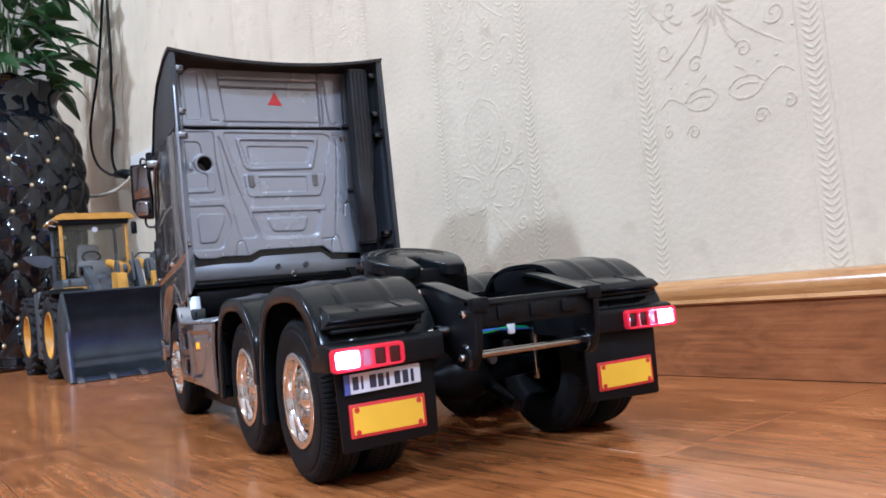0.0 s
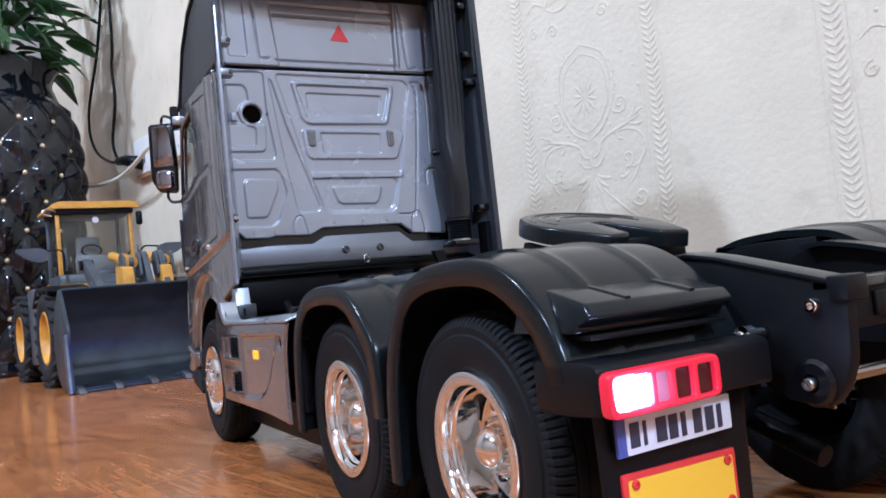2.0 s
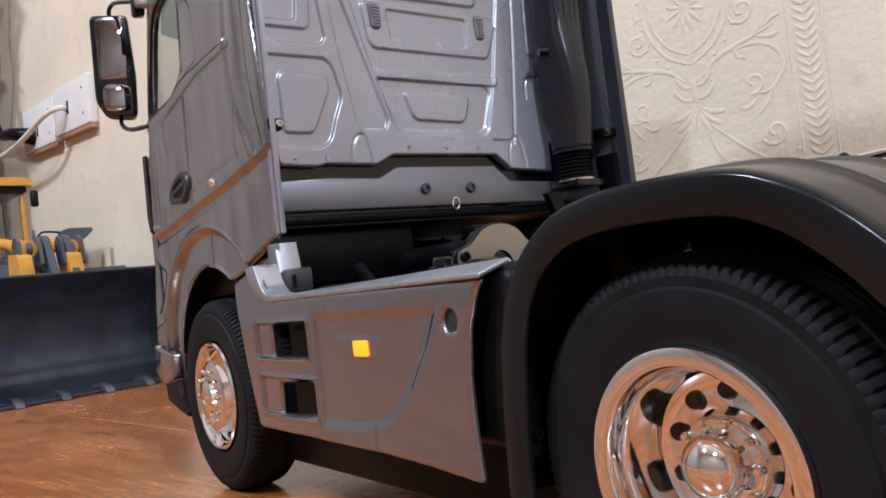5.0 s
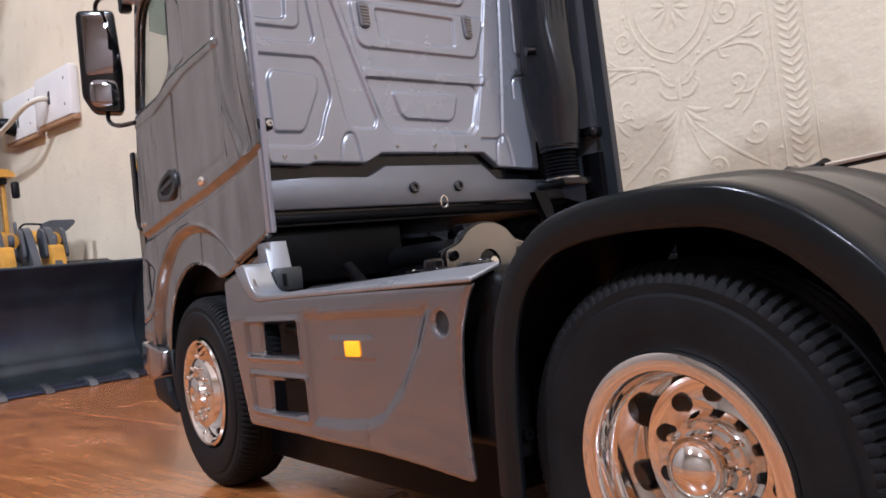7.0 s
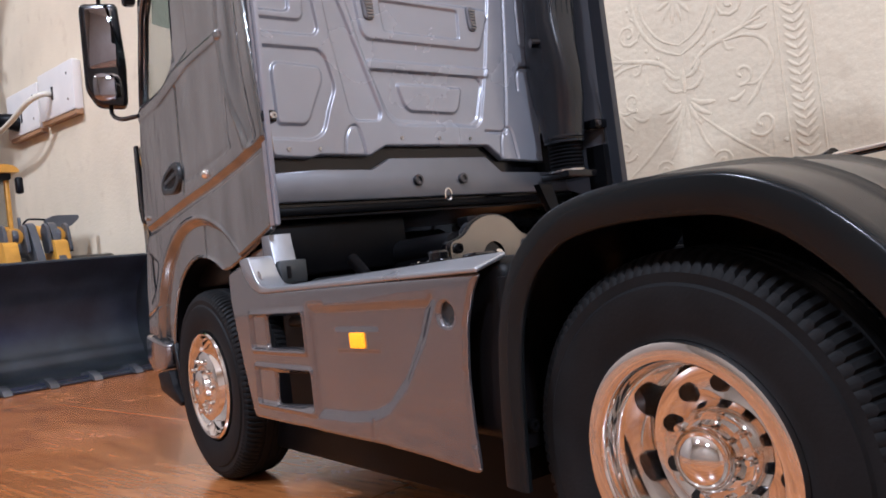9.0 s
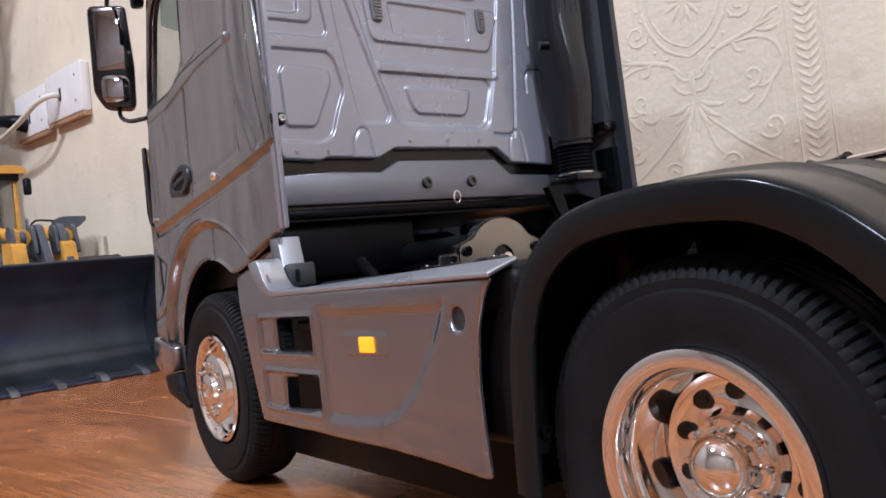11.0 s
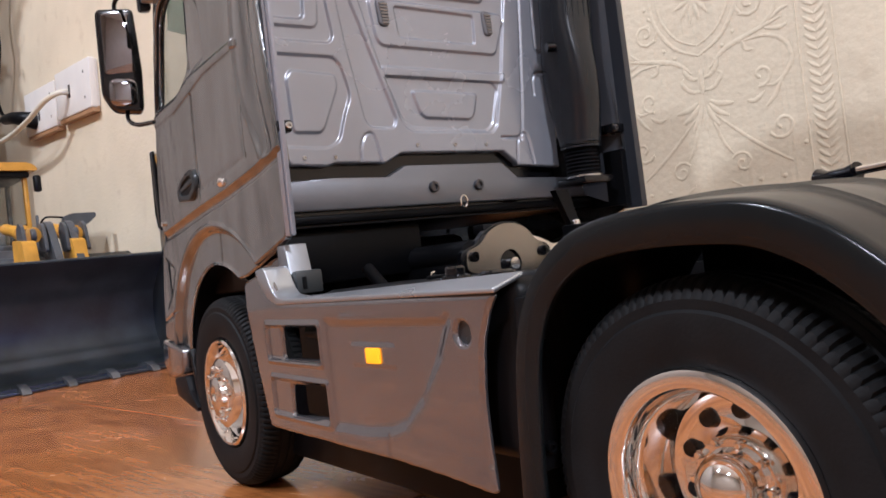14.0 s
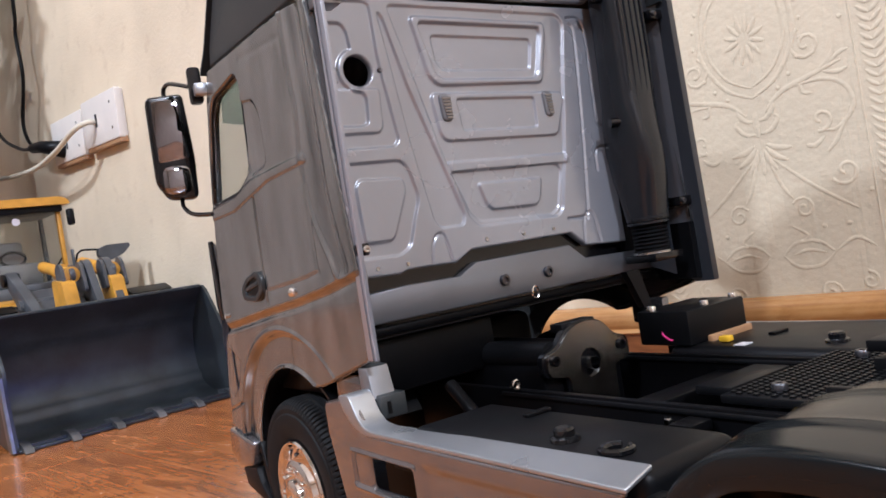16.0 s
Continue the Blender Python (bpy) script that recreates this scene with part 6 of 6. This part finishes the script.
for i in range(6):
    x = -0.111 + 0.0444 * i
    bm = plate([(0.024, 0.0042), (0.004, 0.0040), (-0.014, 0.0006), (-0.017, 0.0008), (-0.012, 0.0060), (0.004, 0.0105), (0.024, 0.0085)], plane="x", pos=x - 0.0045, t=0.009, bev=0.001)
    part("tooth", bm, IRON_EDGE, bk, "worn steel bucket tooth")
part("top_lip", rod((-0.116, 0.048, 0.1345), (0.116, 0.048, 0.1345), 0.0022, 8), IRON, bk)
part("worn_patch", plate(rpoly([(0.085, 0.004), (0.085, 0.0068), (0.092, 0.0068), (0.092, 0.004)], 0.0008, 2), plane="y", pos=0.090, t=-0.001), IRON_EDGE, bk)

# lift arms, links, cylinders, frame
for s in (-1, 1):
    part("lift_arm", plate(rpoly([(0.100, 0.060), (0.110, 0.045), (0.150, 0.085), (0.205, 0.125), (0.270, 0.178), (0.262, 0.192), (0.200, 0.158), (0.140, 0.120)], 0.008), plane="x", pos=s * 0.030, t=s * 0.012, bev=0.0012), GREY_PAINT, loader)
    part("link_post", plate(rpoly([(0.095, 0.120), (0.118, 0.120), (0.150, 0.176), (0.146, 0.190), (0.132, 0.186)], 0.006), plane="x", pos=s * 0.012 + 0.026, t=0.009, bev=0.001), GREY_PAINT, loader)
    cyl = part("cylinder", rod((s * 0.024 + 0.022, 0.135, 0.172), (s * 0.024 + 0.022, 0.235, 0.190), 0.0072, 16), YELLOW, loader, "yellow hydraulic cylinder")
    for q in (0.0, 0.35):
        y, z = 0.135 + 0.1 * q, 0.172 + 0.018 * q
        part("collar", lathe([(0.005, -0.006), (0.0098, -0.005), (0.0098, 0.005), (0.005, 0.006)], "y", 16, (s * 0.024 + 0.022, y, z)), YELLOW, cyl)
    part("front_fender", plate([(0.130, 0.138), (0.150, 0.146), (0.225, 0.146), (0.262, 0.120), (0.256, 0.118), (0.222, 0.140), (0.152, 0.140), (0.134, 0.134)], plane="x", pos=s * 0.066, t=s * 0.052, bev=0.0008), BLACK, loader)
    part("mirror_stay", tube(spline([(s * 0.060, 0.300, 0.178), (s * 0.060, 0.298, 0.200), (s * 0.064, 0.296, 0.208), (s * 0.072, 0.294, 0.210), (s * 0.100, 0.290, 0.207)]), 0.0014, 8), BLACK, loader)
    part("mirror_post", boxed(s * 0.057 - 0.0016, s * 0.057 + 0.0016, 0.298, 0.304, 0.176, 0.214, 0.0012), GREY_PAINT, loader)
    part("mirror_head", plate(rpoly([(s * 0.086, 0.199), (s * 0.087, 0.209), (s * 0.098, 0.213), (s * 0.130, 0.213), (s * 0.131, 0.208), (s * 0.120, 0.198), (s * 0.104, 0.191), (s * 0.092, 0.191)], 0.003), plane="y", pos=0.282, t=0.014, bev=0.002), GREY_PAINT, loader, "dark grey mirror head")
for s in (-1, 1):
    part("arm_pivot", rod((s * 0.046, 0.262, 0.180), (s * 0.026, 0.262, 0.180), 0.0085, 14), BLACK, loader)
    part("pin_boss", lathe([(0, -0.003), (0.0075, -0.003), (0.0085, 0), (0.0075, 0.003), (0, 0.003)], "x", 14, (s * 0.024 + 0.022, 0.132, 0.172)), GREY_PAINT, loader)
    for k in (-1, 1):
        part("pin_plate", plate(rpoly([(0.118, 0.150), (0.140, 0.150), (0.148, 0.178), (0.138, 0.188), (0.126, 0.182)], 0.005), plane="x", pos=s * 0.024 + 0.022 + k * 0.0115 - 0.002, t=0.004, bev=0.0006), GREY_PAINT, loader)
part("cross_tube", rod((-0.046, 0.205, 0.142), (0.046, 0.205, 0.142), 0.009, 14), GREY_PAINT, loader)
part("valve_block", boxed(-0.020, 0.022, 0.262, 0.288, 0.150, 0.172, 0.003), GREY_PAINT, loader)
part("front_frame", plate(rpoly([(0.120, 0.040), (0.150, 0.120), (0.230, 0.165), (0.285, 0.130), (0.285, 0.040)], 0.01), plane="x", pos=-0.028, t=0.056, bev=0.002), GREY_PAINT, loader)
for x in (-0.020, 0.036):
    part("cylinder_guard", plate(rpoly([(0.104, 0.126), (0.114, 0.164), (0.150, 0.168), (0.150, 0.120)], 0.006), plane="x", pos=x, t=0.016, bev=0.001), YELLOW, loader)
for y in (0.185, 0.410):
    part("axle", rod((-0.07, y, 0.0718), (0.07, y, 0.0718), 0.013, 14), GREY_PAINT, loader)
part("rear_body", plate(rpoly([(0.285, 0.050), (0.285, 0.150), (0.420, 0.165), (0.495, 0.155), (0.500, 0.060)], 0.012), plane="x", pos=-0.062, t=0.124, bev=0.004), YELLOW, loader)
part("side_ladder", boxed(-0.112, -0.070, 0.285, 0.335, 0.030, 0.150, 0.004), GREY_PAINT, loader)
# cab
roof = part("cab_roof", plate(rpoly([(-0.072, 0.281), (-0.068, 0.2885), (-0.058, 0.2925), (0.058, 0.2925), (0.068, 0.2885), (0.072, 0.281)], 0.004), plane="y", pos=0.322, t=0.120, bev=0.003), YELLOW, loader, "yellow cab roof with rounded edge")
part("roof_underside", boxed(-0.062, 0.062, 0.330, 0.436, 0.272, 0.2825, 0.002), BLACK, roof)
for x, y in ((-0.058, 0.342), (0.058, 0.342), (-0.058, 0.428), (0.058, 0.428)):
    part("cab_pillar", boxed(x - 0.003, x + 0.003, y - 0.004, y + 0.004, 0.150, 0.273, 0.0012), YELLOW if y < 0.4 else GREY_PAINT, loader)
part("cab_sill", boxed(-0.0625, 0.0625, 0.336, 0.434, 0.140, 0.172, 0.003), GREY_PAINT, loader)
for pts in ([(-0.053, 0.173), (0.053, 0.173), (0.053, 0.272), (-0.053, 0.272)],):
    g = part("cab_window", plate(pts, plane="y", pos=0.339, t=0.001), GLASS, loader, "clear cab windscreen")
    g.visible_shadow = False
    part("sticker", plate(ring(0.001, 0.2625, 0.0052, 20), plane="y", pos=0.3385, t=-0.0004), PLATE_WHITE, loader, "small white oval sticker")
    g = part("rear_window", plate(pts, plane="y", pos=0.430, t=0.001), GLASS, loader)
    g.visible_shadow = False
part("seat", boxed(-0.020, 0.020, 0.395, 0.410, 0.172, 0.240, 0.006), SEAT, loader)
part("console", boxed(-0.030, 0.030, 0.352, 0.372, 0.172, 0.205, 0.006), SEAT, loader)
part("steering_wheel", tube([(0.016 * math.cos(a), 0.378 + 0.004 * math.sin(a), 0.214 + 0.010 * math.sin(a)) for a in np.linspace(0, 2 * math.pi, 24, endpoint=False)], 0.0022, 8, None, True), BLACK, loader)
part("roof_lamp", boxed(0.064, 0.074, 0.318, 0.328, 0.250, 0.274, 0.003), BLACK, loader)
part("roof_lamp", tube(spline([(-0.064, 0.322, 0.276), (-0.078, 0.318, 0.279), (-0.084, 0.318, 0.272), (-0.070, 0.320, 0.268)]), 0.0015, 6), STEEL, loader)
part("wiper", rod((0.030, 0.334, 0.176), (0.052, 0.334, 0.205), 0.0012), BLACK, loader)

# ---- black quilted floor vase with a plant ----
LD = pose(-0.026, 0.907, 0, 0, 0, 8)
vase_at = LD @ Vector((-0.096, 0.765, 0))
vase = tagged(empty("floor_vase", Matrix.Translation(vase_at)), "tall glossy black quilted ceramic floor vase with gold studs", "vase")
VPROF = [(0.115, 0.0), (0.120, 0.01), (0.118, 0.04), (0.128, 0.12), (0.148, 0.24), (0.163, 0.36), (0.164, 0.44), (0.152, 0.52), (0.134, 0.575), (0.126, 0.60), (0.134, 0.625), (0.142, 0.635)]
vline = [(p.x, p.y) for p in spline([(r, z, 0) for r, z in VPROF], 8)]
NV, ROWZ = 13, 0.112


def quilt(a, z):
    """Depth of the padding between the diamond seams."""
    p = (a / (2 * math.pi) * NV + z / ROWZ) % 1.0
    q = (a / (2 * math.pi) * NV - z / ROWZ) % 1.0
    return 0.019 * (math.sin(math.pi * p) * math.sin(math.pi * q)) ** 0.55


bm = bmesh.new()
N = NV * 10
zs = np.linspace(0, 0.635, 150)
rad = np.interp(zs, [z for _, z in vline], [r for r, _ in vline])
rows = []
for z, r in zip(zs, rad):
    k = min(1, max(0, (z - 0.03) / 0.02)) * min(1, max(0, (0.56 - z) / 0.02))
    rows.append([bm.verts.new(((r + k * quilt(2 * math.pi * i / N, z)) * math.cos(2 * math.pi * i / N), (r + k * quilt(2 * math.pi * i / N, z)) * math.sin(2 * math.pi * i / N), z)) for i in range(N)])
for p, q in zip(rows, rows[1:]):
    for i in range(N):
        bm.faces.new((p[i], p[(i + 1) % N], q[(i + 1) % N], q[i]))
bm.faces.new(rows[0][::-1])
rim = [[bm.verts.new((r * math.cos(2 * math.pi * i / N), r * math.sin(2 * math.pi * i / N), z)) for i in range(N)] for r, z in ((0.136, 0.640), (0.128, 0.636), (0.122, 0.600))]
last = rows[-1]
for p in rim:
    for i in range(N):
        bm.faces.new((last[i], last[(i + 1) % N], p[(i + 1) % N], p[i]))
    last = p
part("body", bm, VASE, vase, "glossy black diamond-quilted body", 80)
part("soil", lathe([(0, 0.606), (0.121, 0.604), (0.121, 0.596), (0, 0.596)], "z", 32), SOIL, vase)
sb = bmesh.new()
bmesh.ops.create_icosphere(sb, subdivisions=2, radius=0.0058)
stud, placed = part("stud", sb, GOLD, vase), False
for j in range(1, 14):
    z = j * ROWZ / 2
    if z < 0.05 or z > 0.55:
        continue
    r = float(np.interp(z, zs, rad))
    for i in range(NV):
        a = 2 * math.pi * (i + (0.5 if j % 2 else 0)) / NV
        if math.cos(a + math.radians(75)) < 0.1:
            continue
        ob = stud if not placed else new("stud", stud.data)
        placed = True
        ob.parent, ob.location = vase, ((r + 0.001) * math.cos(a), (r + 0.001) * math.sin(a), z)

plant = tagged(empty("leafy_plant", Matrix.Translation(vase_at + Vector((0, 0, 0.606)))), "leafy green house plant growing out of the black vase", "plant")


def leaf_mesh(L, W, fold, tip):
    bm = bmesh.new()
    rows = []
    for i in range(9):
        q = i / 8
        w = W * (math.sin(math.pi * min(1, q * 0.97 + 0.03)) ** 0.75) * (1 - 0.35 * q)
        z = -tip * q * q
        rows.append([bm.verts.new((s * w, L * q, z + fold * abs(s) * w)) for s in (-1, -0.5, 0, 0.5, 1)])
    for p, q in zip(rows, rows[1:]):
        for k in range(4):
            bm.faces.new((p[k], p[k + 1], q[k + 1], q[k]))
    ext = bmesh.ops.extrude_face_region(bm, geom=bm.faces[:])["geom"]
    bmesh.ops.translate(bm, verts=[g for g in ext if isinstance(g, bmesh.types.BMVert)], vec=(0, 0, -0.0008))
    return bm


rng = random.Random(11)
kinds = [part("leaf", leaf_mesh(0.070, 0.020, 0.35, 0.025), LEAF, plant), part("leaf", leaf_mesh(0.055, 0.019, 0.25, 0.018), LEAF, plant), part("leaf", leaf_mesh(0.10, 0.017, 0.45, 0.045), LEAF, plant)]
used = set()
for i in range(290):
    k = rng.choice(kinds)
    ob = new("leaf", k.data) if k in used else k
    used.add(k)
    ob.parent = plant
    a = rng.uniform(0, 2 * math.pi)
    r = 0.17 * math.sqrt(rng.random())
    z = rng.uniform(0.02, 0.42)
    ob.matrix_basis = pose(r * math.cos(a), r * math.sin(a), z, rng.uniform(-35, 45), rng.uniform(-40, 40), math.degrees(a) - 90 + rng.uniform(-50, 50))
for i in range(26):
    a = rng.uniform(0, 2 * math.pi)
    r, h = rng.uniform(0.03, 0.13), rng.uniform(0.15, 0.42)
    part("stem", tube(spline([(0.05 * math.cos(a), 0.05 * math.sin(a), 0), (0.6 * r * math.cos(a), 0.6 * r * math.sin(a), h * 0.5), (r * math.cos(a + 0.3), r * math.sin(a + 0.3), h)], 4), lambda q: 0.0032 - 0.0018 * q, 6), STEM, plant)
for i in range(3):
    ob = new("leaf", kinds[1].data)
    ob.parent = plant
    ob.matrix_basis = pose(0.10 + 0.03 * i, -0.10, 0.05 + 0.03 * i, 20, 10 * i, -60 - 25 * i)

# ---- wall sockets, plugs and cords (wall frame: x along, y out, z up) ----


def socket(u0, u1, z0, z1, slots):
    """A white plate hung a little crooked, with a timber strip showing below it."""
    s = tagged(empty("wall_socket", WALL @ Matrix.Translation((u0, 0, z0)) @ Matrix.Rotation(radians(-3.4), 4, "Y")), "white plastic wall socket plate on cream wallpaper", "socket")
    w, h = u1 - u0, z1 - z0
    part("face_plate", plate(rpoly([(0, 0), (w, 0), (w, h), (0, h)], 0.003), plane="y", pos=0.0050, t=0.009, bev=0.002), WHITE_PLASTIC, s)
    part("timber_strip", boxed(0.002, w - 0.004, 0.0004, 0.0120, -0.0062, 0.0030, 0.001), TAN, s, "tan timber strip under the plate")
    part("backing", boxed(0.002, w - 0.002, 0.0004, 0.0052, 0.0025, h - 0.002), WHITE_PLASTIC, s)
    for x, z in slots:
        part("slot", boxed(x - 0.004, x + 0.004, 0.0134, 0.0144, z - 0.010, z + 0.010), SCREW, s)
    for z in (0.018, h - 0.018):
        screw("face_screw", (0.022, 0.0138, z), "y", 0.0022, 0.0008, STEEL, s)
    return s


SK_Z = 0.3680
socket(0.970, 1.114, SK_Z, SK_Z + 0.074, [(0.084, 0.037)])
socket(1.120, 1.272, SK_Z + 0.0030, SK_Z + 0.076, [(0.080, 0.030), (0.100, 0.030)])
cord = tagged(finish("cream_cord", tube(spline([WALL @ Vector(p) for p in ((1.059, 0.010, 0.409), (1.059, 0.026, 0.409), (1.087, 0.040, 0.401), (1.154, 0.050, 0.381), (1.269, 0.052, 0.375), (1.422, 0.060, 0.387), (1.539, 0.062, 0.410), (1.683, 0.060, 0.442))], 8), 0.0042, 10), CREAM_CORD), "cream flex running from the wall socket past the vase", "cord")
part("cut_end", tube([WALL @ Vector(p) for p in ((1.676, 0.060, 0.441), (1.701, 0.060, 0.446))], 0.0062, 10), TAN, cord)
tagged(finish("black_plug", tube([WALL @ Vector(p) for p in ((1.219, 0.011, 0.399), (1.221, 0.022, 0.401), (1.232, 0.030, 0.405), (1.274, 0.032, 0.415), (1.326, 0.030, 0.423))], lambda q: 0.015 - 0.006 * q, 10), BLACK), "black mains plug pushed into the white socket", "plug")
for pts in (((1.323, 0.030, 0.423), (1.394, 0.030, 0.435), (1.498, 0.030, 0.475), (1.550, 0.030, 0.525), (1.550, 0.030, 0.575), (1.515, 0.030, 0.617), (1.404, 0.030, 0.725), (1.290, 0.03, 0.955), (1.248, 0.03, 1.305)),
            ((1.322, 0.029, 0.423), (1.349, 0.030, 0.445), (1.358, 0.030, 0.480), (1.317, 0.030, 0.550), (1.321, 0.030, 0.625), (1.300, 0.030, 0.725), (1.279, 0.03, 1.305))):
    tagged(finish("power_cord", tube(spline([WALL @ Vector(p) for p in pts], 8), 0.0032, 8), BLACK), "thin black power cord hanging down the wall", "cord", "cords of the plug")
